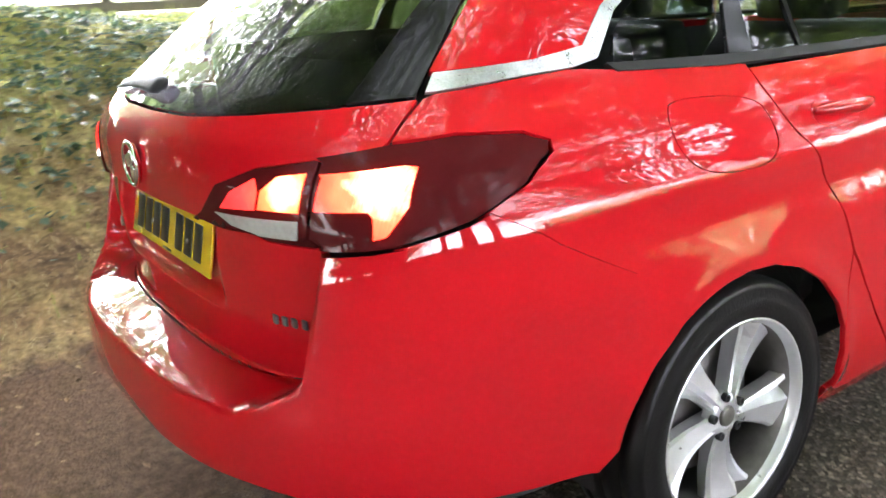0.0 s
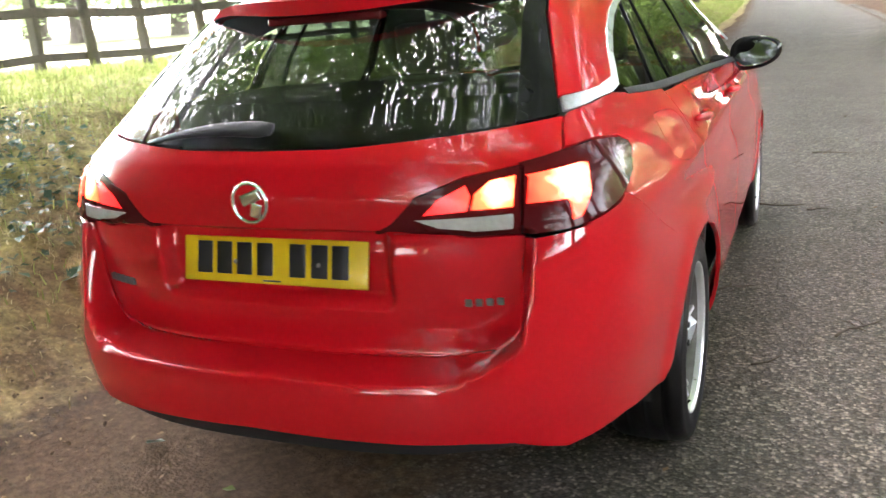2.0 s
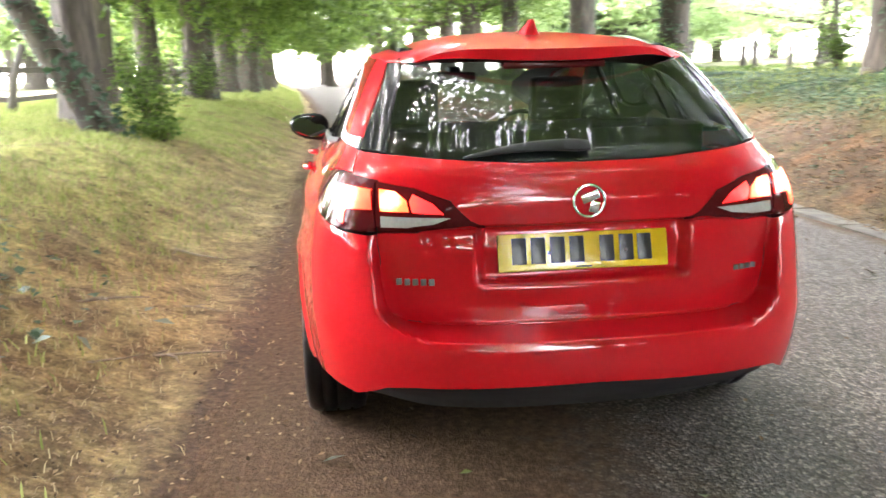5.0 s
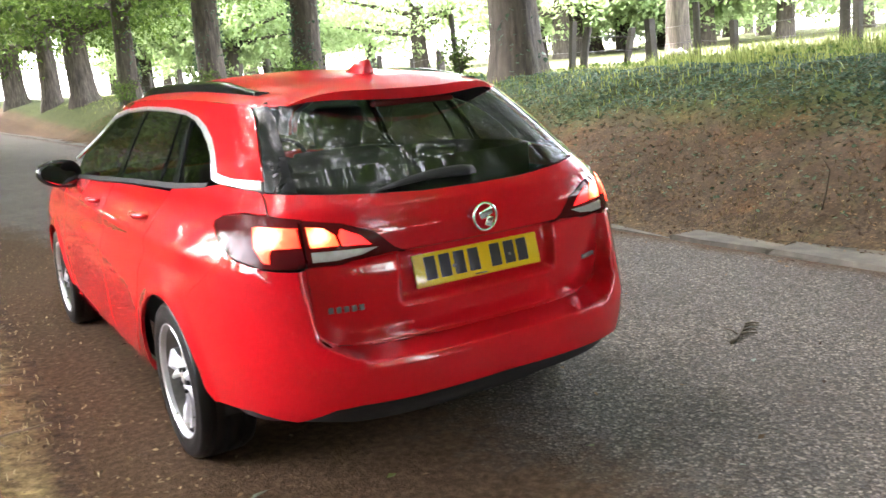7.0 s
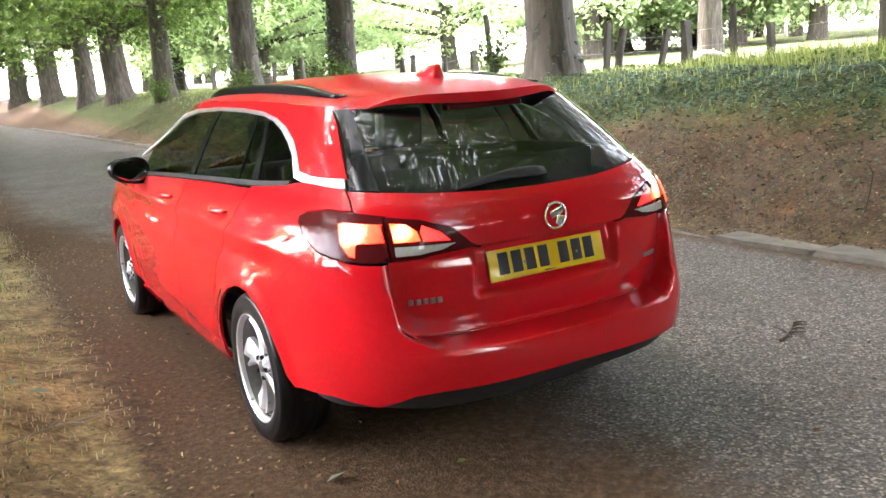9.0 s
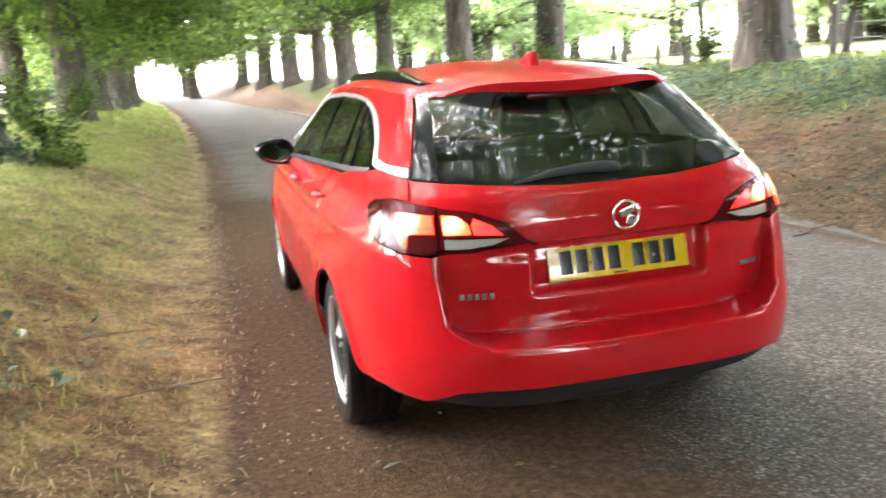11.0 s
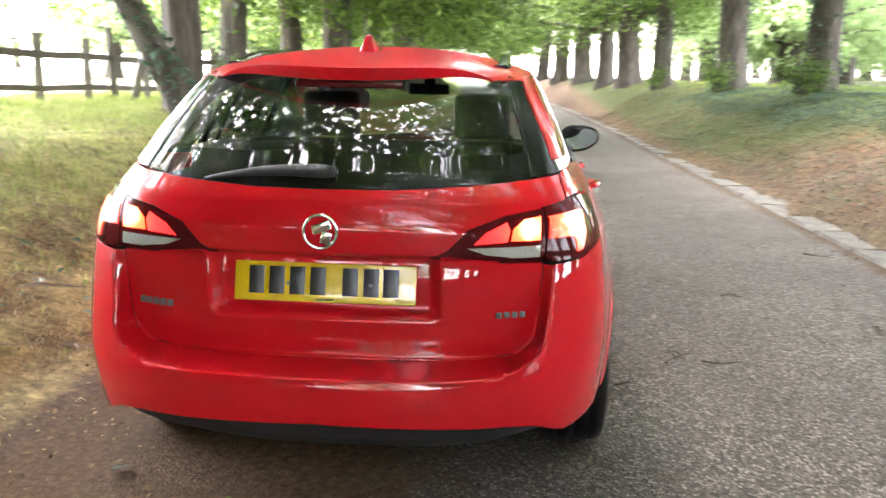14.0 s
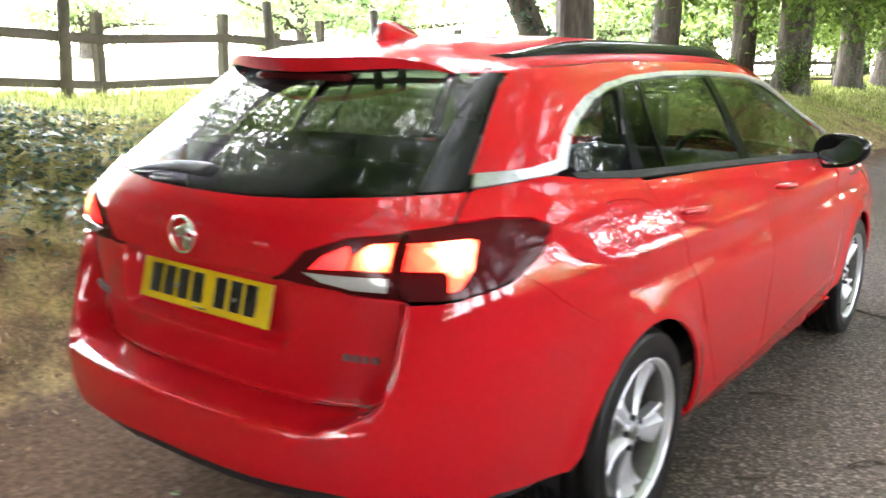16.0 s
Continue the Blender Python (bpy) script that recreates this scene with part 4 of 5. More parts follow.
bmesh.ops.create_cone(bm, cap_ends=True, segments=40, radius1=.045, radius2=.045, depth=.008, matrix=Matrix.Translation(Vector(bc) + Vector((0, -.004, 0))) @ Euler((radians(90), 0, 0)).to_matrix().to_4x4())
part("badge_ground", bm, RED, badge, smooth=False)
bm = bmesh.new()
box(bm, Vector(bc) + Vector((.004, -.010, .012)), (.055, .010, .028), .004, Euler((0, radians(-20), 0)).to_matrix().to_4x4())
box(bm, Vector(bc) + Vector((.016, -.010, -.018)), (.030, .010, .036), .004, Euler((0, radians(15), 0)).to_matrix().to_4x4())
part("badge_shape", bm, CHROME, badge)
for nm, x0, wide, zc in (("model_name", -.505, .118, .692), ("engine_name", .525, .088, .690)):
    nb = 5 if wide > .1 else 4
    host = thing(nm, "", "")
    host.parent = car
    for k in range(nb):
        x = x0 + wide * ((k + .5) / nb - .5)
        c = body(tail((x, zc))[:, 0], np.array([zc]))[0]
        bm = bmesh.new()
        box(bm, c + (0, -.003, 0), (wide / nb * .72, .006, .020 if nb == 5 else .017), .002)
        part("name_bar", bm, ALLOY_GREY, host)

plate_top, plate_low = .824, .717
tiltp = math.atan2(.025, .107)
pm = Matrix.Translation((0, .1095, (plate_top + plate_low) / 2)) @ Euler((-tiltp, 0, 0)).to_matrix().to_4x4()
bm = bmesh.new()
box(bm, (0, 0, 0), (.520, .006, .111), .0025)
for v in bm.verts:
    v.co = pm @ v.co
plate = part("number_plate", bm, YELLOW, car, "yellow rear number plate with black bars")
xs = [-.196, -.138, -.079, -.020, .072, .132, .188]
for x in xs:
    bm = bmesh.new()
    box(bm, (x, -.0042, .004), (.044, .002, .079), .0006)
    for v in bm.verts:
        v.co = pm @ v.co
    part("plate_bar", bm, INK, plate)
bm = bmesh.new()
box(bm, (0, -.0042, -.048), (.05, .002, .004))
for v in bm.verts:
    v.co = pm @ v.co
part("maker_bar", bm, INK, plate)
for x in (-.105, .13):
    bm = bmesh.new()
    bmesh.ops.create_uvsphere(bm, u_segments=10, v_segments=6, radius=.006, matrix=pm @ Matrix.Translation((x, -.004, -.004)))
    part("plate_screw", bm, STEEL, plate)


# wheels
def wheel(name):
    w = thing(name, "", "")
    bm = bmesh.new()
    prof = [(-.10, .222), (-.112, .245), (-.114, .275), (-.105, .303), (-.085, .313), (-.060, .315), (-.058, .308), (-.050, .308), (-.048, .316), (-.006, .317), (-.004, .309), (.004, .309), (.006, .317), (.048, .316), (.050, .308), (.058, .308), (.060, .315), (.085, .313), (.100, .305), (.108, .297), (.106, .292), (.114, .272), (.113, .250), (.108, .236), (.104, .228)]
    lathe(bm, prof, 72)
    ty = part("tyre", bm, RUBBER, w, "black low-profile tyre")
    bm = bmesh.new()
    lathe(bm, [(.084, .214), (.098, .219), (.105, .224), (.107, .229), (.100, .231)], 72)
    part("rim", bm, ALLOY, w, "machined alloy rim")
    # barrel darkened and a dark disc added: painted shade behind the spokes
    bm = bmesh.new()
    lathe(bm, [(-.09, .222), (-.08, .206), (.02, .203), (.060, .207), (.084, .214)], 72)
    part("barrel", bm, STEEL, w)
    bm = bmesh.new()
    lathe(bm, [(.01, .0), (.01, .15), (.0, .155), (-.02, .155)], 48)
    part("brake_disc", bm, STEEL, w)
    bm = bmesh.new()
    lathe(bm, [(-.04, .198), (-.035, .05)], 48)
    part("barrel_shade", bm, DARK, w)
    for k in range(5):
        # a broad twisted blade, a fold, and a thin rib that parts from it towards the rim
        a = 2 * math.pi * k / 5 + math.pi / 2
        bm = bmesh.new()
        secs = []
        for j in range(10):
            t = j / 9
            r = .030 + .188 * t
            half = float(np.interp(t, [0, .15, .5, .8, 1], [.021, .023, .036, .056, .080]))
            mid = a - .16 + .16 * t
            xo = .078 + .016 * t - .022 * math.sin(math.pi * min(1, t * 1.05) * .8)
            ca, sa = math.cos(mid), math.sin(mid)
            row = []
            for w_, dx in ((-1, -.040), (-1, -.010 - .010 * t), (-.86, -.004 - .008 * t), (.10 + .1 * (1 - t), .003), (.46, -.006 - .014 * t), (.80, -.001 - .002 * t), (1, -.005), (1, -.040)):
                row.append(bm.verts.new((xo + dx, r * ca - sa * half * w_, r * sa + ca * half * w_)))
            secs.append(row)
        for p, q in zip(secs, secs[1:]):
            for i in range(7):
                bm.faces.new((p[i], p[i + 1], q[i + 1], q[i]))
        bmesh.ops.recalc_face_normals(bm, faces=bm.faces)
        part("spoke", bm, ALLOY, w, smooth=False)
    bm = bmesh.new()
    lathe(bm, [(.05, .054), (.070, .050), (.076, .042), (.076, .030), (.074, .024)], 32)
    part("hub", bm, ALLOY, w)
    bm = bmesh.new()
    lathe(bm, [(.072, .025), (.080, .023), (.082, .017), (.081, .0)], 24)
    part("centre_cap", bm, STEEL, w)
    for k in range(5):
        a = 2 * math.pi * (k + .5) / 5 + math.pi / 2
        bm = bmesh.new()
        lathe(bm, [(.070, .010), (.082, .010), (.083, .006), (.076, .005), (.076, .0)], 10)
        bmesh.ops.translate(bm, vec=(0, .047 * math.cos(a), .047 * math.sin(a)), verts=bm.verts)
        part("wheel_bolt", bm, DARK, w)
    bm = bmesh.new()
    tube(bm, [(.085, .02, -.205), (.10, .02, -.19)], .004, 6)
    part("valve", bm, BLACK, w)
    return w


wh = wheel("wheel")
wh.parent = car
wh.matrix_basis = pose(.765, HUB_R, HUB_Z, -28)
tagged(wh, "five double-spoke alloy wheel")
for x, y, spin, rz in ((.765, HUB_F, 20, 0), (-.765, HUB_R, 15, 180), (-.765, HUB_F, -40, 180)):
    copy_thing(wh, pose(x, y, HUB_Z, 0, 0, rz) @ pose(0, 0, 0, spin))

# cabin
def seat_part(name, x, y, z, wide, high, deep, lean, mat=SEAT):
    bm = bmesh.new()
    box(bm, (0, 0, high / 2), (wide, deep, high), min(deep, wide) * .3)
    bmesh.ops.transform(bm, matrix=pose(x, y, z, lean), verts=bm.verts)
    return part(name, bm, mat, car)


for x in (-.36, .36):
    seat_part("front_seat_back", x, 2.05, .45, .50, .62, .12, 12)
    seat_part("front_headrest", x, 1.915, 1.075, .26, .21, .09, 8)
    seat_part("front_seat_cushion", x, 2.3, .35, .50, .16, .48, 0)
for x in (-.40, 0, .40):
    seat_part("rear_headrest", x, 1.03, .985, .22, .12, .08, 8)
seat_part("rear_seat_back", 0, 1.20, .45, 1.28, .55, .12, 14)
seat_part("rear_seat_cushion", 0, 1.45, .32, 1.28, .18, .48, 0)
seat_part("dashboard", 0, 3.25, .62, 1.42, .33, .55, 0)
seat_part("load_cover", 0, .72, .93, 1.10, .02, .62, 0, BLACK)
bm = bmesh.new()
rr = [(.36 + .17 * math.cos(2 * math.pi * k / 28), 2.78 - .06 * math.sin(2 * math.pi * k / 28), .93 + .16 * math.sin(2 * math.pi * k / 28)) for k in range(29)]
tube(bm, rr, .014, 8, False)
part("steering_wheel", bm, BLACK, car)
bm = bmesh.new()
box(bm, (0, 2.93, 1.295), (.24, .04, .065), .012)
box(bm, (0, 3.02, 1.33), (.07, .12, .06), .012)
part("inside_mirror", bm, BLACK, car)


# ---- plants ---------------------------------------------------------------------------------
rng = np.random.default_rng(7)


def mat_leaf(name, dark, light, glow_through=.35, rough=.5):
    n = Nodes(name)
    g = n.t.nodes.new("ShaderNodeNewGeometry")
    col = n.ramp(g.outputs["Random Per Island"], [(0, dark), (.6, tuple((a + b) / 2 for a, b in zip(dark, light))), (1, light)])
    out = n.t.nodes["Material Output"]
    tr = n.add("ShaderNodeBsdfTranslucent")
    mx = n.t.nodes.new("ShaderNodeMixShader")
    mx.inputs[0].default_value = glow_through
    n.link(col, tr.inputs["Color"])
    n.set(Base_Color=col, Roughness=rough, Specular_IOR_Level=.14)
    n.link(n.p.outputs[0], mx.inputs[1]), n.link(tr.outputs[0], mx.inputs[2]), n.link(mx.outputs[0], out.inputs["Surface"])
    return n.m


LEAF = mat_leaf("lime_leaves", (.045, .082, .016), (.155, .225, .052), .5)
# paler green: the haze of distance is put into this leaf colour
LEAF_HAZED = mat_leaf("hazed_leaves", (.22, .30, .13), (.34, .43, .21), .6)
IVY = mat_leaf("ivy_leaves", (.034, .064, .038), (.088, .150, .096), .25, .4)
LITTER = mat_leaf("dead_leaves", (.045, .030, .018), (.34, .25, .145), .1, .8)
BANK_LITTER = mat_leaf("red_brown_dead_leaves", (.027, .0156, .0096), (.204, .132, .072), .1, .8)
STRAW = mat_leaf("dry_grass", (.27, .215, .11), (.50, .42, .25), .2, .8)
DRY_TUFT = mat_leaf("dry_olive_grass", (.07, .062, .028), (.24, .20, .10), .2, .8)
BLADE = mat_leaf("grass_blades", (.13, .165, .042), (.36, .40, .13), .35, .6)


def mat_bark():
    n = Nodes("lime_bark")
    mp = n.add("ShaderNodeMapping")
    mp.inputs["Scale"].default_value = (5, 5, .9)
    n.link(n.coord.outputs["Object"], mp.inputs["Vector"])
    f = n.add("ShaderNodeTexNoise", Scale=2.2, Detail=8, Roughness=.65)
    n.link(mp.outputs[0], f.inputs["Vector"])
    patch = n.noise(1.3, 4)
    c = n.ramp(f.outputs["Fac"], [(.3, (.0192, .0156, .012)), (.55, (.069, .056, .043)), (.75, (.126, .108, .087))])
    c = n.mix(n.ramp(patch, [(.5, (0, 0, 0)), (.8, (.45, .45, .45))]), c, (.033, .045, .018, 1))
    n.set(Base_Color=c, Roughness=.95, Normal=n.bump(f.outputs["Fac"], .9, .05))
    return n.m


BARK = mat_bark()
OLD_WOOD = plain("weathered_grey_wood", (.085, .075, .062), .9, vary=.35, scale=18, bump=.5)


def leaves(name, pos, size, material, parent=None, droop=.4, aspect=.7, label="", flat=False, seed=1):
    """Many small folded leaves: five points, two blades each."""
    r = np.random.default_rng(seed)
    n = len(pos)
    size = np.broadcast_to(size, n) * r.uniform(.65, 1.3, n)
    a = r.uniform(0, 2 * np.pi, n)
    tilt = r.normal(0, .35, n) if flat else r.normal(-droop, .6, n)
    d = np.stack([np.cos(a) * np.cos(tilt), np.sin(a) * np.cos(tilt), np.sin(tilt)], 1)
    side = np.stack([-np.sin(a), np.cos(a), r.normal(0, .25, n)], 1)
    up = np.cross(d, side)
    L, W = size[:, None], size[:, None] * aspect * .5
    base = pos - d * L * .5
    p = np.stack([base, base + d * L * .45 + side * W + up * W * .25, base + d * L, base + d * L * .45 - side * W + up * W * .25], 1).reshape(-1, 3)
    i = np.arange(n)[:, None] * 4
    f = np.concatenate([i + (0, 1, 2), i + (0, 2, 3)], 1).reshape(-1, 3)
    me = bpy.data.meshes.new(name)
    me.from_pydata(p.tolist(), [], f.tolist())
    me.materials.append(material)
    ob = new(name, me)
    if parent:
        ob.parent = parent
    return tagged(ob, label)


def blades(name, pos, high, material, label, seed=1, width=.006, lean=.35):
    r = np.random.default_rng(seed)
    n = len(pos)
    h = np.broadcast_to(high, n) * r.uniform(.5, 1.4, n)
    a = r.uniform(0, 2 * np.pi, n)
    d = np.stack([np.cos(a), np.sin(a), np.zeros(n)], 1)
    w = np.stack([-np.sin(a), np.cos(a), np.zeros(n)], 1) * width
    ln = np.abs(r.normal(0, lean, n))[:, None]
    z = np.array([0, 0, 1.0])
    mid = pos + z * (h * .55)[:, None] + d * ln * (h * .35)[:, None]
    top = pos + z * (h * .95)[:, None] * (1 - .3 * ln) + d * ln * h[:, None]
    p = np.stack([pos - w, pos + w, mid + w * .8, mid - w * .8, top], 1).reshape(-1, 3)
    i = np.arange(n)[:, None] * 5
    f = [t for t in np.concatenate([i + (0, 1, 2), i + (0, 2, 3), i + (3, 2, 4)], 1).reshape(-1, 3).tolist()]
    me = bpy.data.meshes.new(name)
    me.from_pydata(p.tolist(), [], f)
    me.materials.append(material)
    return tagged(new(name, me), label, "grass", kind="stuff")


def trunk_mesh(bm, r, h, lean=(0, 0), flare=1.25, seed=1, sides=18):
    """A tapered trunk with root flare and fluted bark."""
    g = np.random.default_rng(seed)
    ph, ph2 = g.uniform(0, 6.3, 2)
    rings = []
    for k in range(15):
        t = k / 14
        z = -.35 + (h + .35) * t
        rad = r * (1 - .28 * t + (flare - 1) * math.exp(-max(z, 0) / .30))
        ring = []
        for i in range(sides):
            a = 2 * math.pi * i / sides
            fl = 1 + .07 * math.sin(3 * a + ph) + .05 * math.sin(5 * a + ph2 + z) + .12 * math.exp(-max(z, 0) / .4) * math.sin(4 * a + ph2)
            ring.append(bm.verts.new((rad * fl * math.cos(a) + lean[0] * max(z, 0) + .05 * math.sin(z * 1.1 + ph), rad * fl * math.sin(a) + lean[1] * max(z, 0), z)))
        rings.append(ring)
    for p, q in zip(rings, rings[1:]):
        for i in range(sides):
            bm.faces.new((p[i], p[(i + 1) % sides], q[(i + 1) % sides], q[i]))
    return h


def limbs(bm, r, h, lean, seed, spread, count=7, droop=.2):
    """Limbs from the trunk; gives the points on which leaves grow."""
    g = np.random.default_rng(seed)
    tips = []
    for k in range(count):
        a = 2 * math.pi * (k / count) + g.uniform(-.3, .3)
        z0 = h * g.uniform(.55, .98)
        base = Vector((lean[0] * z0, lean[1] * z0, z0))
        reach, up = spread * g.uniform(.65, 1.1), g.uniform(.5, 3.2)
        pts, rad = [], []
        for j in range(7):
            t = j / 6
            pts.append(base + Vector((math.cos(a + .25 * t) * reach * t, math.sin(a + .25 * t) * reach * t, up * t * (1 - droop * t * 2.2) + .15 * math.sin(4 * t + k))))
            rad.append(r * .36 * (1 - t) + .02)
        tube(bm, pts, rad, 8)
        tips += [(p, t) for p, t in zip(pts[2:], (.3, .5, .65, .8, 1))]
    return tips


def crown_points(tips, n, size, seed, low, top, centre, spread, thick=1.0):
    """Clumps of leaves along the limbs and in a broken dome above them."""
    g = np.random.default_rng(seed)
    cl = [np.array(p) + g.normal(0, .35, 3) for p, t in tips for _ in range(2)]
    for _ in range(int(70 * thick * max(1, (spread / 5.5) ** 2))):
        a, q = g.uniform(0, 2 * np.pi), g.uniform(0, 1) ** .6
        z = g.uniform(low, top)
        wide = spread * math.sqrt(max(.06, 1 - ((z - low) / (top - low) - .25) ** 2 / .75))
        cl.append(np.array([centre[0] + math.cos(a) * wide * q, centre[1] + math.sin(a) * wide * q, z]))
    cl = np.array(cl)
    pick = g.integers(0, len(cl), n)
    return cl[pick] + g.normal(0, 1, (n, 3)) * np.array([.55, .55, .38]) * size


def make_tree(name, x, y, r, label, h=5.0, lean=(0, 0), seed=1, spread=4.5, n=9000, ivy=0, low=3.2, top=13, leaf=.17, limbs_n=8, group="trees along the lane", thick=1.0, droop=.2):
    z = float(ground_z(x, y))
    tree = thing(name, label, "tree", group, Matrix.Translation((x, y, z)))
    bm = bmesh.new()
    trunk_mesh(bm, r, h, lean, seed=seed)
    tips = limbs(bm, r, h, lean, seed + 3, spread, limbs_n, droop)
    part("trunk", bm, BARK, tree)
    pts = crown_points(tips, n, 1.0, seed + 5, low, top, (lean[0] * h, lean[1] * h), spread, thick)
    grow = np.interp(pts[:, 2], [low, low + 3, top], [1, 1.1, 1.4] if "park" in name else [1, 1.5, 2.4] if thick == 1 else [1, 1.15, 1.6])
    leaves("crown", pts, leaf * grow, LEAF_HAZED if "park" in name else LEAF, tree, seed=seed + 6)
    if ivy:
        g = np.random.default_rng(seed + 9)
        zz, aa = g.uniform(0, 1, ivy) ** 1.3 * 3.6 - .1, g.uniform(0, 2 * np.pi, ivy)
        keep = np.sin(aa * 1.5 + seed + zz * .8) + g.normal(0, .5, ivy) > -.1
        zz, aa = zz[keep], aa[keep]
        rad = r * (1.03 - .28 * zz / h + .25 * np.exp(-np.maximum(zz, 0) / .38)) + g.uniform(.0, .07, len(zz))
        leaves("ivy", np.stack([rad * np.cos(aa) + lean[0] * zz, rad * np.sin(aa) + lean[1] * zz, zz], 1), .085, IVY, tree, .5, .9, "dark ivy climbing the trunk", seed=seed + 10)
    return tree


# the right-hand row, on top of the bank
for k, (x, y, r, iv, h) in enumerate(((7.25, 9.45, .42, 300, 6), (6.93, 17.1, .34, 1500, 5.5), (6.3, 22.7, .40, 1300, 6), (5.75, 30.1, .36, 500, 5), (5.3, 37.2, .55, 0, 5), (4.7, 42, .45, 0, 4.5), (4.4, 52, .6, 0, 5), (3.6, 62, .6, 0, 5), (2.6, 75, .6, 0, 5), (7.6, .5, .42, 400, 6), (7.2, -6, .42, 0, 6), (7.0, -13, .42, 0, 6), (6.5, -21, .42, 0, 6))):
    # the last four carry the row on unseen, for its canopy and reflections
    big = k in (0, 9, 10, 11)
    wide = k in (0, 9)
    make_tree("tree", x, y, r, "tall lime tree with a fluted grey trunk" if iv < 400 else "tall lime tree with ivy climbing its trunk", h, (((k * 37) % 11 - 5) * .009, 0) if k else (0, 0), seed=20 + k, ivy=iv, low=(2.1 if 3 <= k <= 8 else 4.2 if k > 8 else 2.9) if k else 3.4, spread=9.5 if wide else 7.0 if big else 5.4, n=70000 if wide else 36000 if big else 13000, thick=3.8 if wide else 3.0 if big else 1.0, leaf=.135 if big else .17)
# the left-hand row, on the verge
for k, (x, y, r, iv, h, ln) in enumerate(((-3.45, 8.4, .20, 900, 5.5, (-.60, .05)), (-3.95, 9.3, .27, 0, 6, (-.06, 0)), (-5.3, 15.6, .30, 700, 6, (0, 0)), (-5.5, 20.7, .30, 600, 6, (-.03, 0)), (-4.3, 20.6, .42, 900, 6, (.04, 0)), (-4.3, 27, .36, 800, 6, (-.05, 0)), (-4.2, 32, .42, 700, 6, (.05, 0)), (-4.4, 39, .5, 0, 6, (0, 0)), (-4.8, 47, .5, 0, 6, (0, 0)), (-5.4, 56, .5, 0, 6, (0, 0)), (-6, 66, .5, 0, 6, (0, 0)), (-6.6, -1.6, .42, 300, 6, (0, 0)), (-4.9, -5.5, .4, 300, 6, (0, 0)), (-5.0, -12, .4, 0, 6, (0, 0)), (-5.0, -19, .4, 0, 6, (0, 0)))):
    # tree at (-6.6, -1.6) is unseen, added to darken reflections; three more continue the row
    big = k > 10 or k < 2
    make_tree("tree", x, y, r, "leaning young lime with ivy at its foot" if k == 0 else "old lime tree with a stout fluted trunk on the verge", h, ln, seed=50 + k, ivy=iv, low=4.2 if k in (11, 12) else 2.8 if big else 1.9 if k < 4 else 1.5 if k < 8 else 2.4, spread=8.5 if k == 11 else 6.5 if k < 5 else 6.5 if big else 5.0, n=85000 if k == 11 else 8000 if k < 2 else 32000 if k == 12 else 12000 if big else 18000, top=12 if big else 9.5, thick=5.5 if k == 11 else 3.0 if k == 12 else 1.0, leaf=.14 if k in (11, 12) else .17)

def shrub(x, y, wide, high, n, label, seed, material=None):
    z = float(ground_z(x, y))
    ob = thing("shrub", label, "shrub", "shrubs under the trees", Matrix.Translation((x, y, z)))
    g = np.random.default_rng(seed)
    bm = bmesh.new()
    tips = []
    for k in range(11):
        a, q = g.uniform(0, 6.28), g.uniform(.3, 1)
        top = Vector((math.cos(a) * wide * q, math.sin(a) * wide * q, high * g.uniform(.55, 1)))
        tube(bm, [(0, 0, -.05), top * .5 + Vector((0, 0, .1)), top], [.014, .010, .004], 5)
        tips += [np.array(top * f) for f in (.45, .65, .85, 1.0)]
    part("stem", bm, BARK, ob)
    tips = np.array(tips)
    pts = tips[g.integers(0, len(tips), n)] + g.normal(0, 1, (n, 3)) * (wide * .22, wide * .22, high * .13)
    pts[:, 2] = np.maximum(pts[:, 2], .03)
    leaves("foliage", pts, .075, material or LEAF, ob, .3, .75, seed=seed + 1)
    return ob


for x, y, w, h, n, sd in ((-3.2, 9.6, .40, .75, 750, 501), (-2.9, 8.8, .40, .28, 600, 502), (-4.6, 16.0, .6, 1.1, 1200, 503), (-4.0, 20.2, .6, 1.0, 1000, 504), (6.4, 16.6, .5, .8, 1100, 505), (5.9, 22.2, .5, .9, 1000, 506), (5.3, 29.6, .6, .8, 900, 507), (8.1, 12.4, .45, .9, 900, 508), (8.9, 11.6, .5, .6, 900, 509)):
    shrub(x, y, w, h, n, "leafy green shoots and bramble at the foot of a trunk", sd)
# added out of view: high crowns that limit the sky mirrored in the car
for k, (x, y) in enumerate(((14, -2.8), (13.5, 3.6), (-13.5, -3.5), (-14, -10))):
    make_tree("tree", x, y, .45, "unseen tall tree added beyond the fence to shape reflections", 6, seed=140 + k, spread=6.5, low=6.0, n=11000)
for k, (x, y) in enumerate(((-7.5, 76), (-1.5, 84), (-9, 90), (-2.5, 98), (-10, 104))):
    make_tree("tree", x, y, .5, "lime tree arching over the end of the lane", 5, seed=80 + k, spread=6, low=2.6, n=6000, leaf=.3)
# far trees of the parkland, their haze put into the leaf colour
far_tree = make_tree("parkland_tree", 34, 40, .6, "parkland tree in full leaf, some copies added out of view", 4.5, seed=90, spread=6.5, n=8500, low=1.3, top=13, leaf=.33, group="parkland trees")
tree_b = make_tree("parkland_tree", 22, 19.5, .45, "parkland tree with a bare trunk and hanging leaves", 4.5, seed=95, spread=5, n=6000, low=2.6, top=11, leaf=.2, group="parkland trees")
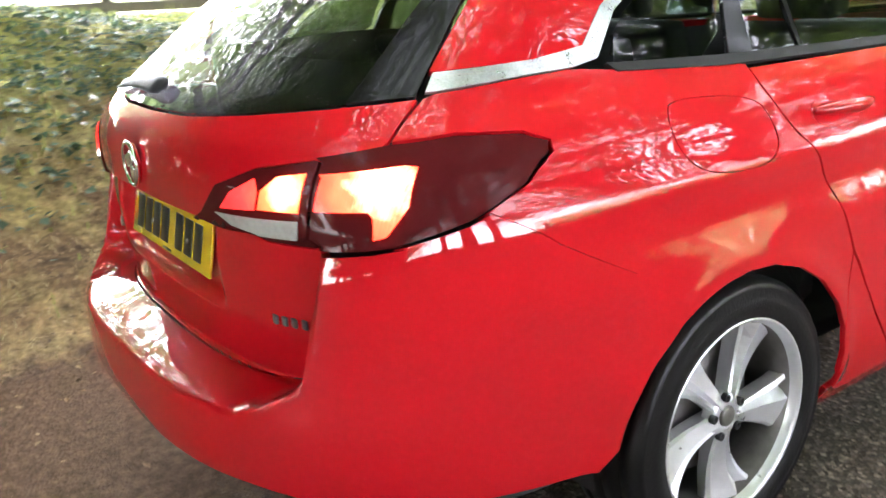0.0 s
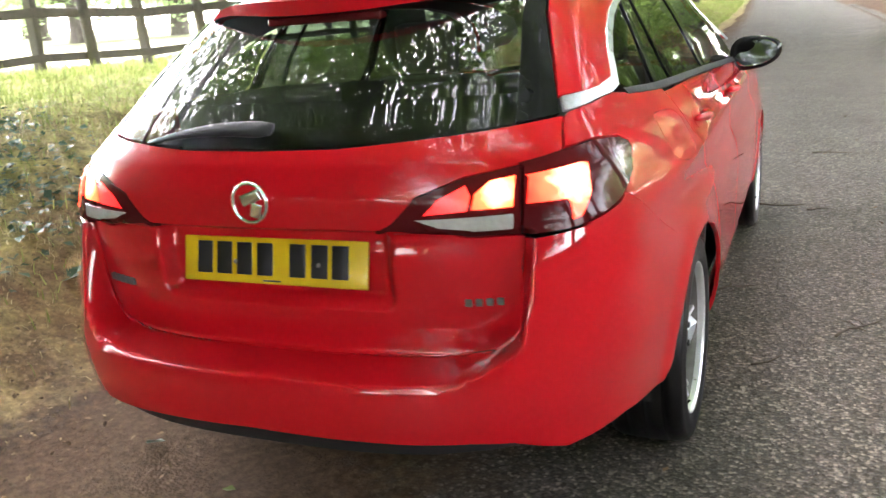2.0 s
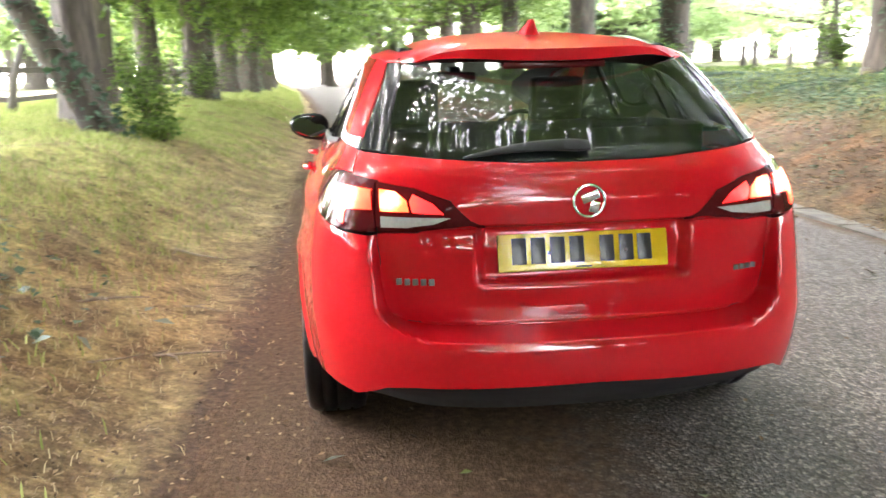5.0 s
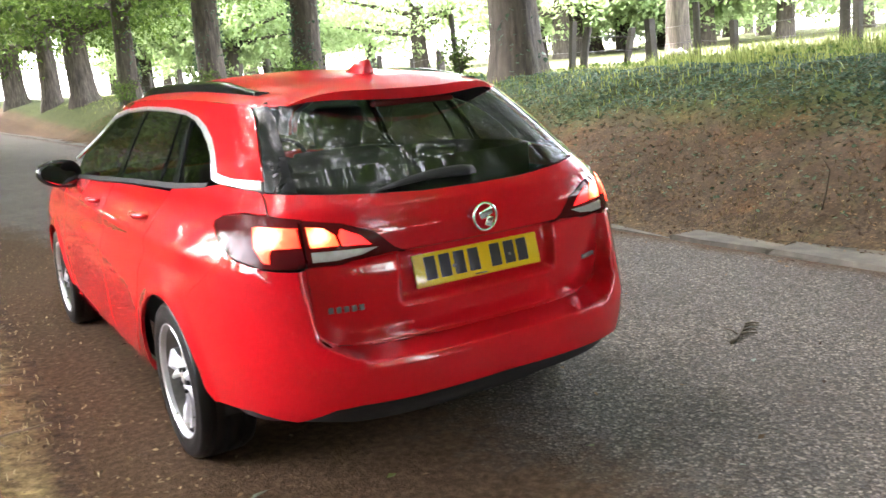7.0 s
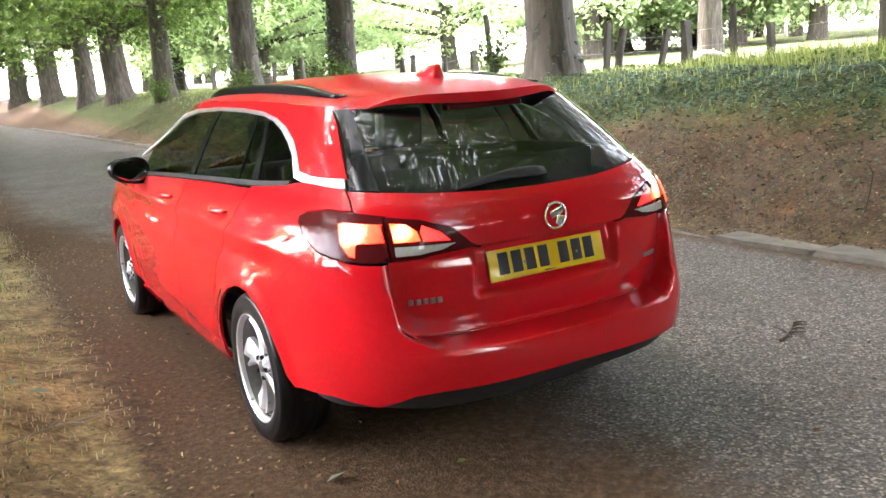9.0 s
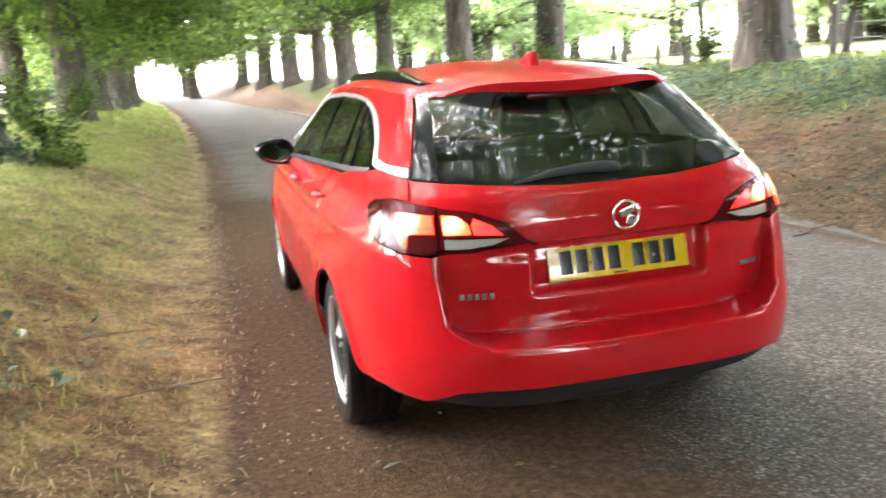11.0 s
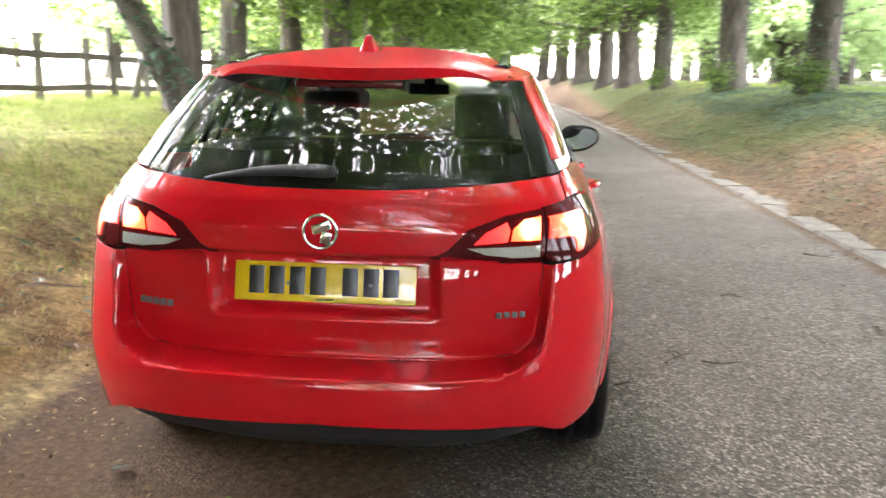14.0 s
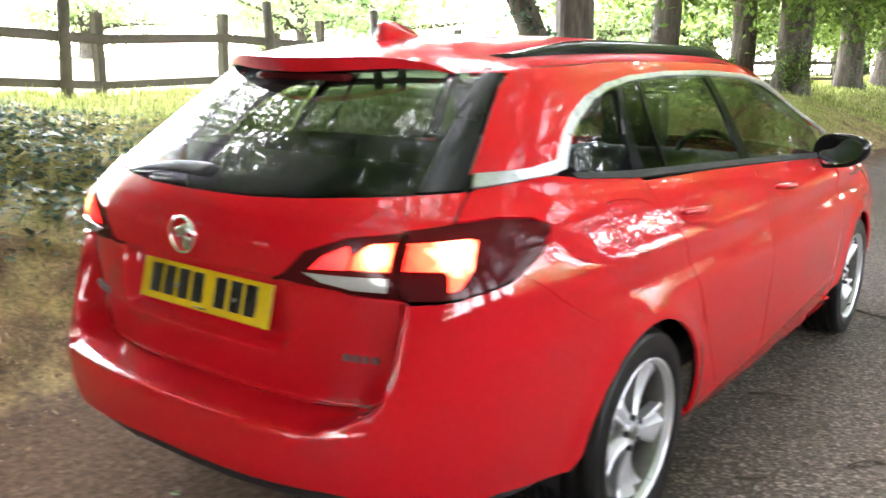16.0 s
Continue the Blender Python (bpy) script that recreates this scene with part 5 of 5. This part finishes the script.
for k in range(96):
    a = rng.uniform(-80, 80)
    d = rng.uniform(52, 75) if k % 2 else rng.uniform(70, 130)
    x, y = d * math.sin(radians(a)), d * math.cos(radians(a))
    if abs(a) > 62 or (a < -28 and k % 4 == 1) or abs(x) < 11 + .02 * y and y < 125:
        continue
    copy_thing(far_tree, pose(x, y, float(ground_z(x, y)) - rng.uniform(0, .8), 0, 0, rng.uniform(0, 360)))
# unseen copies on both sides towards the rear, added to darken reflections
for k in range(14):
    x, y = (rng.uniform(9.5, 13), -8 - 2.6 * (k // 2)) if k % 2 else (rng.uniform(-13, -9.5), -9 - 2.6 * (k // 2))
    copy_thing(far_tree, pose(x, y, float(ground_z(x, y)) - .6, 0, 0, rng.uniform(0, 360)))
# unseen copies at the left rear, added to block a bright reflection
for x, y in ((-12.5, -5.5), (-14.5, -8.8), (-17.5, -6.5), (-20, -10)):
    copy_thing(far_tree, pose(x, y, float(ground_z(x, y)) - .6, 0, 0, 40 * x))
# unseen copies behind, added as a dark backdrop for mirrors and paint
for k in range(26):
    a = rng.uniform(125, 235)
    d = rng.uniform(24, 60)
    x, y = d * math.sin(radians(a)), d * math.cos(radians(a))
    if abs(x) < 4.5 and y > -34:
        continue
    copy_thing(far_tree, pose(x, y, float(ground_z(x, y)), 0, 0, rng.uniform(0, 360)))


# ---- kerb, fences, ground cover ---------------------------------------------------------------
kerb = tagged(new("kerb"), "low weathered concrete kerb with soil over it", "kerb", kind="structure")
KERB_MESH = []
for v in range(4):
    g = np.random.default_rng(300 + v)
    bm = bmesh.new()
    box(bm, (0, 0, 0), (.33, .905, .16), .022)
    for q in bm.verts:
        q.co += Vector(g.normal(0, .012, 3))
    me = bpy.data.meshes.new("kerb_stone")
    bm.to_mesh(me)
    bm.free()
    me.materials.append(CONCRETE)
    KERB_MESH.append(me)
for k in range(58):
    y = -9 + .915 * k
    st = new("kerb_stone", KERB_MESH[k % 4])
    st.parent = kerb
    g = np.random.default_rng(k)
    sl = float(bend(y + .1) - bend(y - .1)) / .2
    st.matrix_basis = pose(3.53 + float(bend(y)) + g.normal(0, .008), y, float(rise(y)) - .055 + g.normal(0, .006), g.normal(0, .3), g.normal(0, .8), -math.degrees(math.atan(sl)) + g.normal(0, .4))


def post_mesh(bm, high, wide, lean, seed, round_=False):
    g = np.random.default_rng(seed)
    if round_:
        tube(bm, [(0, 0, -.3), (lean[0] * .5, lean[1] * .5, high * .5), (lean[0], lean[1], high)], [wide * .55, wide * .52, wide * .48], 10)
    else:
        vs = box(bm, (0, 0, (high - .3) / 2), (wide, wide * .8, high + .3), .008)
        for v in bm.verts:
            t = max(0, v.co.z) / high
            v.co += Vector((lean[0] * t + g.normal(0, .003), lean[1] * t + g.normal(0, .003), 0))


def fence_line(y):
    return -6.85 + .072 * (y - 4)


rail_fence = thing("post_and_rail_fence", "weathered grey timber post-and-rail fence along the field", "fence")
posts = [(-8, 0, 0), (-6, 0, 0), (-4, 0, 0), (-2, 0, 0), (0, 0, 0), (1.9, 0, 0), (4.1, 0, 0), (5.65, 0, 0), (7.27, 0, 0), (8.77, 0, 0), (10.0, 0, 0), (11.27, 0, 0), (13.2, 0, 0), (15.2, 0, 0), (17.3, 0, 0), (19.4, 0, 0), (21.5, 0, 0), (23.6, 0, 0), (26, 0, 0), (28.5, 0, 0), (31, 0, 0)]
for k, (y, _, _) in enumerate(posts):
    x = fence_line(y)
    bm = bmesh.new()
    g = np.random.default_rng(k + 400)
    post_mesh(bm, 1.0 + g.uniform(-.05, .05), .105, (g.normal(0, .02), g.normal(0, .02)), k)
    p = part("post", bm, OLD_WOOD, rail_fence, smooth=False)
    p.location = (x, y, float(ground_z(x, y)))
for k, (a, b) in enumerate(zip(posts, posts[1:])):
    for h, w in ((.68, .10), (.20, .085)):
        bm = bmesh.new()
        p0, p1 = [Vector((fence_line(y) + .075, y, float(ground_z(fence_line(y), y)) + h)) for y in (a[0], b[0])]
        d = p1 - p0
        g = np.random.default_rng(k * 7 + int(h * 10))
        box(bm, (0, 0, 0), (.045, d.length + .1, w), .006)
        for v in bm.verts:
            v.co += Vector(g.normal(0, .004, 3))
        r = part("rail", bm, OLD_WOOD, rail_fence, smooth=False)
        r.matrix_basis = Matrix.Translation((p0 + p1) / 2) @ d.to_track_quat("Y", "Z").to_matrix().to_4x4()
for x, y, h, lx, ly in ((-6.72, 3.62, 1.45, -.02, .05), (-6.5, 6.26, 1.15, -.10, -.02), (-6.35, 8.11, 1.15, -.12, -.03), (-6.1, 11.76, 1.15, -.10, .05), (-5.6, 11.2, 1.0, .22, .3)):
    bm = bmesh.new()
    post_mesh(bm, h, .12, (lx, ly), int(h * 100), True)
    ob = part("old_post", bm, OLD_WOOD, None, "old leaning round timber post beside the rails")
    ob.location = (x, y, float(ground_z(x, y)))
    tagged(ob, category="post", group="old posts")

wire_fence = thing("wire_fence", "old timber posts with wire along the top of the bank", "fence")
rp = [(9.2, 18.4, .60, 0), (9.2, 17.85, .64, .03), (9.4, 16.5, .5, 0), (9.0, 14.55, .6, .0), (8.4, 12.95, 1.24, -.06), (9.7, 10.9, .88, .08), (9.5, 10.37, .74, .16), (10.6, 10.4, .68, .2), (10.2, 9.33, .6, .02), (9.8, 8.8, .75, -.06), (9.6, 7.63, .9, -.02), (10.2, 7.37, .58, -.03), (10.0, 5.3, .75, 0), (9.7, 4.9, .9, -.02), (9.8, 2.6, .9, .04), (9.8, 0, .9, 0), (9.6, -3, .9, .05), (9.1, 21.5, .8, .05), (8.6, 24, .8, -.04), (8.3, 26, .8, .1), (8.1, 28, .8, 0), (7.7, 31, .8, .06), (7.4, 34, .8, 0), (7.0, 38, .8, 0)]
for k, (x, y, h, lean) in enumerate(rp):
    bm = bmesh.new()
    post_mesh(bm, h + .06, .115 if k % 3 else .15, (lean * .8, -lean * .6), k + 40, k % 2 == 0)
    p = part("post", bm, OLD_WOOD, wire_fence, smooth=False)
    p.location = (x, y, float(ground_z(x, y)))
order = sorted(rp, key=lambda q: q[1])
for h in (.35, .62):
    bm = bmesh.new()
    tube(bm, [(x, y, float(ground_z(x, y)) + h * min(1, hh / .7)) for x, y, hh, _ in order], .004, 5)
    part("wire", bm, STEEL, wire_fence)


def scatter(n, xr, yr, seed, keep=None, lift=.0):
    g = np.random.default_rng(seed)
    x, y = g.uniform(*xr, n), g.uniform(*yr, n)
    z = np.where((x > -1.5) & (x < 3.6), np.maximum(ground_z(x + bend(y), y), lane_z(x, y)), ground_z(x + bend(y), y))
    p = np.stack([x + bend(y), y, z + lift + g.uniform(0, .02, n) * np.where(x > -1.2, .3, 1)], 1)
    if keep is not None:
        p = p[g.uniform(0, 1, n) < keep(x, y)]
    return p


def patchy(x, y, f=1.1, ph=0.0):
    return .5 + .5 * np.sin(f * x + 1.3 * np.sin(f * .8 * y + ph)) * np.sin(f * 1.2 * y + 1.1 * np.sin(f * .7 * x + ph))


def stuff(ob, label, category):
    return tagged(ob, label, category, kind="stuff")


stuff(leaves("bank_ivy", scatter(190000, (4.0, 8.6), (-5, 24), 11, lambda x, y: (.10 + .90 * np.clip((x - 4.9 - .5 * patchy(x, y, .9, 3)) / .5, 0, 1)) * (.5 + .5 * patchy(x, y, 1.3)), .004), .044, IVY, None, .1, .85, flat=True, seed=12), "dark green ivy over the upper bank", "ivy")
stuff(leaves("mound_ivy", scatter(44000, (-6.6, -1.9), (-4, 5.2), 13, lambda x, y: np.clip((-1.9 - x) / 1.6, 0, 1) * np.clip((3.0 - y) / 1.6, 0, 1) * np.clip((y + 4) / 1.5, 0, 1) * (.3 + .7 * patchy(x, y, 1.2, 2)), .015), .058, IVY, None, .1, .85, flat=True, seed=14), "grey-green ivy on the mound by the fence", "ivy")
stuff(leaves("bank_litter", scatter(60000, (3.45, 6.4), (-5, 30), 15, lambda x, y: np.clip((6.4 - x) / 1.8, .1, 1) * (.35 + .65 * patchy(x, y, 1.9, 1)), .004), .036, BANK_LITTER, None, .0, .6, flat=True, seed=16), "brown dead leaves on the bank", "leaf litter")
stuff(leaves("verge_litter", scatter(120000, (-4.8, -.35), (-6, 20), 17, lambda x, y: np.clip((-.35 - x) / 1.3, 0, 1) ** 2 * np.clip((x + 4.8) / 1.5, .15, 1) * (.15 + .85 * patchy(x, y, 2.1, 3) ** 1.5), .004), .023, LITTER, None, .0, .6, flat=True, seed=18), "brown and straw-coloured litter on the verge", "leaf litter")
stuff(leaves("bank_pale_litter", scatter(15000, (3.5, 6.8), (-5, 26), 115, lambda x, y: .25 + .75 * patchy(x, y, 2.3, 2), .006), .028, LITTER, None, .0, .6, flat=True, seed=116), "pale crumbs of dead leaf and bark on the bank", "leaf litter")
stuff(leaves("road_litter", scatter(7000, (-1.4, 3.75), (-4, 24), 19, lambda x, y: .05 + .95 * np.maximum(np.clip((x - 3.05) / .4, 0, 1), np.clip((-.2 - x) / .8, 0, 1)), .003), .030, BANK_LITTER, None, .0, .6, flat=True, seed=20), "scattered crumbs of dead leaf on the lane", "leaf litter")
blades("verge_straw", scatter(85000, (-5, -1.2), (-7, 18), 21, lambda x, y: np.clip((y + 1.0) / 2.6, .3, 1) * (.08 + .92 * patchy(x, y, 1.7, 1.5) ** 1.5) * np.clip((-1.15 - x) / .4, 0, 1)), .035, STRAW, "dry straw-coloured grass on the verge", 22, .0026, 1.0)
blades("verge_grass", scatter(180000, (-7.5, -1.5), (-7, 22), 23, lambda x, y: np.clip((y - .2) / 2.6, .2, 1) * np.clip((-1.5 - x) / 1.6, .04, 1) * (.15 + .85 * patchy(x, y, .9, .5))), .075, BLADE, "short patchy grass on the verge", 24, .004, .7)
blades("far_verge_grass", scatter(22000, (-6.5, -1.5), (20, 60), 25), .10, BLADE, "grass on the verge further along", 26, .012, .6)
blades("fence_grass", scatter(15000, (-8.5, -5.4), (-8, 24), 27), .11, BLADE, "longer grass along the fence", 28, .006, .5)
blades("bank_straw", scatter(26000, (3.7, 6.3), (-4, 26), 41, lambda x, y: np.clip(patchy(x, y, 1.6, 2.4) * 1.6 - .5, 0, 1)), .035, DRY_TUFT, "dry olive tufts on the face of the bank", 42, .003, 1.0)
blades("bank_grass", scatter(22000, (5.3, 10.5), (-4, 40), 29, lambda x, y: np.clip((x - 5.2) / 1.2, 0, 1) * (.2 + .8 * patchy(x, y, .8, 2.2))), .10, BLADE, "rough grass along the top of the bank", 30, .006, .6)
stuff(leaves("bank_nettles", scatter(5000, (7.6, 10.4), (-3, 22), 31, lambda x, y: patchy(x, y, 1.1, 4), .12) + np.random.default_rng(5).normal(0, .10, (1, 3)), .075, LEAF, None, .2, .7, seed=32), "light green weeds under the wire fence", "weeds")

blades("crest_grass", scatter(7000, (7.4, 9.8), (2.2, 7.2), 33, lambda x, y: np.clip((x - 7.3) / .6, 0, 1) * patchy(x, y, 1.4, 1)), .26, BLADE, "tall fresh grass on the crest of the bank", 34, .006, .5)
# twigs and single leaves on the ground
TWIG = plain("dead_twig", (.065, .049, .034), .9, vary=.35, scale=60)


PALE_TWIG = plain("bleached_stick", (.20, .155, .11), .9, vary=.35, scale=60)


def twig(x, y, long, turn, r=.006, forks=2, seed=1, label="dry broken twig lying on the lane", material=TWIG):
    g = np.random.default_rng(seed)
    bm = bmesh.new()
    pts, h = [], 0
    for k in range(7):
        t = k / 6
        pts.append((long * (t - .5), .06 * long * math.sin(3 * t + seed), r * .8 + .012 * math.sin(2.5 * t + seed) ** 2))
    tube(bm, pts, [r * (1 - .6 * k / 6) for k in range(7)], 6)
    for f in range(forks):
        b = Vector(pts[2 + f % 4])
        a = g.choice([-1, 1]) * g.uniform(.5, 1.1)
        ln = long * g.uniform(.2, .4)
        tube(bm, [b, b + Vector((ln * .5 * math.cos(a), ln * .5 * math.sin(a), .006)), b + Vector((ln * math.cos(a * 1.2), ln * math.sin(a * 1.2), .002))], [r * .6, r * .5, r * .3], 5)
    ob = part("twig", bm, material, None, label)
    tagged(ob, category="twig", group="fallen twigs")
    gx = -1.5 < x < 3.4
    ob.matrix_world = pose(x, y, (.012 if gx else float(ground_z(x, y)) + .012), 0, 0, turn)
    return ob


for x, y, ln, tr, r, fk, sd in ((1.36, 1.95, .28, 60, .006, 3, 1), (1.56, 1.9, .20, 12, .006, 1, 2), (1.78, .47, .34, 30, .010, 5, 3), (1.29, 5.95, .30, 5, .007, 1, 4), (.98, 4.05, .28, -10, .007, 1, 5), (1.2, 3.95, .12, -8, .006, 0, 6),
                              (1.94, 3.31, .14, 3, .005, 0, 7), (2.98, 4.84, .22, 0, .008, 1, 8), (3.14, 3.18, .25, 20, .010, 2, 9), (.86, 2.38, .20, 30, .007, 1, 10), (1.05, 1.55, .16, 45, .005, 1, 11), (2.62, 2.7, .2, 70, .006, 1, 12), (2.2, -.2, .22, 100, .006, 2, 13)):
    twig(x, y, ln, tr, r, fk, sd)
for x, y, ln, tr, r, fk, sd in ((-1.78, 3.75, 1.0, -46, .012, 1, 21), (-1.55, 1.62, .55, 0, .011, 2, 22), (-1.75, 1.35, .3, 20, .008, 0, 23), (-1.32, 3.75, .2, 40, .008, 0, 24), (-1.95, 1.98, .5, 5, .011, 2, 25), (-1.5, 2.3, .3, -20, .007, 1, 26)):
    twig(x, y, ln, tr, r, fk, sd, "bare pale fallen stick lying on the verge", PALE_TWIG)
bm = bmesh.new()
tube(bm, [(0, 0, -.05), (.03, -.03, .15), (.05, -.04, .30), (-.03, -.02, .42)], [.008, .007, .005, .003], 6)
st = part("leaning_stick", bm, TWIG, None, "bare stick stuck upright in the bank")
tagged(st, category="stick")
st.location = (4.12, 1.62, float(ground_z(4.12, 1.62)))

GREEN_LEAF = mat_leaf("fallen_green_leaf", (.06, .096, .018), (.132, .162, .036), .2)
PALE_LEAF = mat_leaf("pale_underside_leaf", (.12, .156, .12), (.204, .24, .198), .2)
for k, (x, y, s, m) in enumerate(((.337, -.04, .06, GREEN_LEAF), (-.35, .24, .055, GREEN_LEAF), (-.78, .42, .07, PALE_LEAF), (-1.40, 2.2, .075, PALE_LEAF), (-1.62, 1.9, .09, PALE_LEAF), (-1.72, 2.05, .08, PALE_LEAF), (-2.0, 1.3, .10, PALE_LEAF), (-1.86, 1.42, .08, PALE_LEAF), (.62, -.5, .03, PALE_LEAF), (1.5, .15, .03, PALE_LEAF))):
    z = .022 if x > -1.45 else float(ground_z(x, y)) + .03
    ob = leaves("fallen_leaf", np.array([[x, y, z]]), s, m, None, 0, .75, "single fallen leaf lying on the ground", flat=True, seed=70 + k)
    tagged(ob, category="leaf", group="fallen leaves")

# a bleached dead branch lying in the pasture
BLEACHED = plain("bleached_wood", (.26, .245, .22), .85, vary=.2, scale=12)
bm = bmesh.new()
tube(bm, [(-.9, 0, .06), (-.5, .1, .22), (-.1, .05, .42), (.3, 0, .38), (.9, -.1, .20), (1.4, 0, .08)], [.03, .05, .07, .08, .06, .04], 8)
tube(bm, [(.3, 0, .38), (.5, .2, .48), (.75, .4, .32)], [.045, .03, .02], 7)
bm_ob = part("dead_branch", bm, BLEACHED, None, "bleached dead branch lying in the pasture by a tree")
tagged(bm_ob, category="branch")
bm_ob.location = (20.2, 18.0, float(ground_z(20.2, 18.0)) - .05)
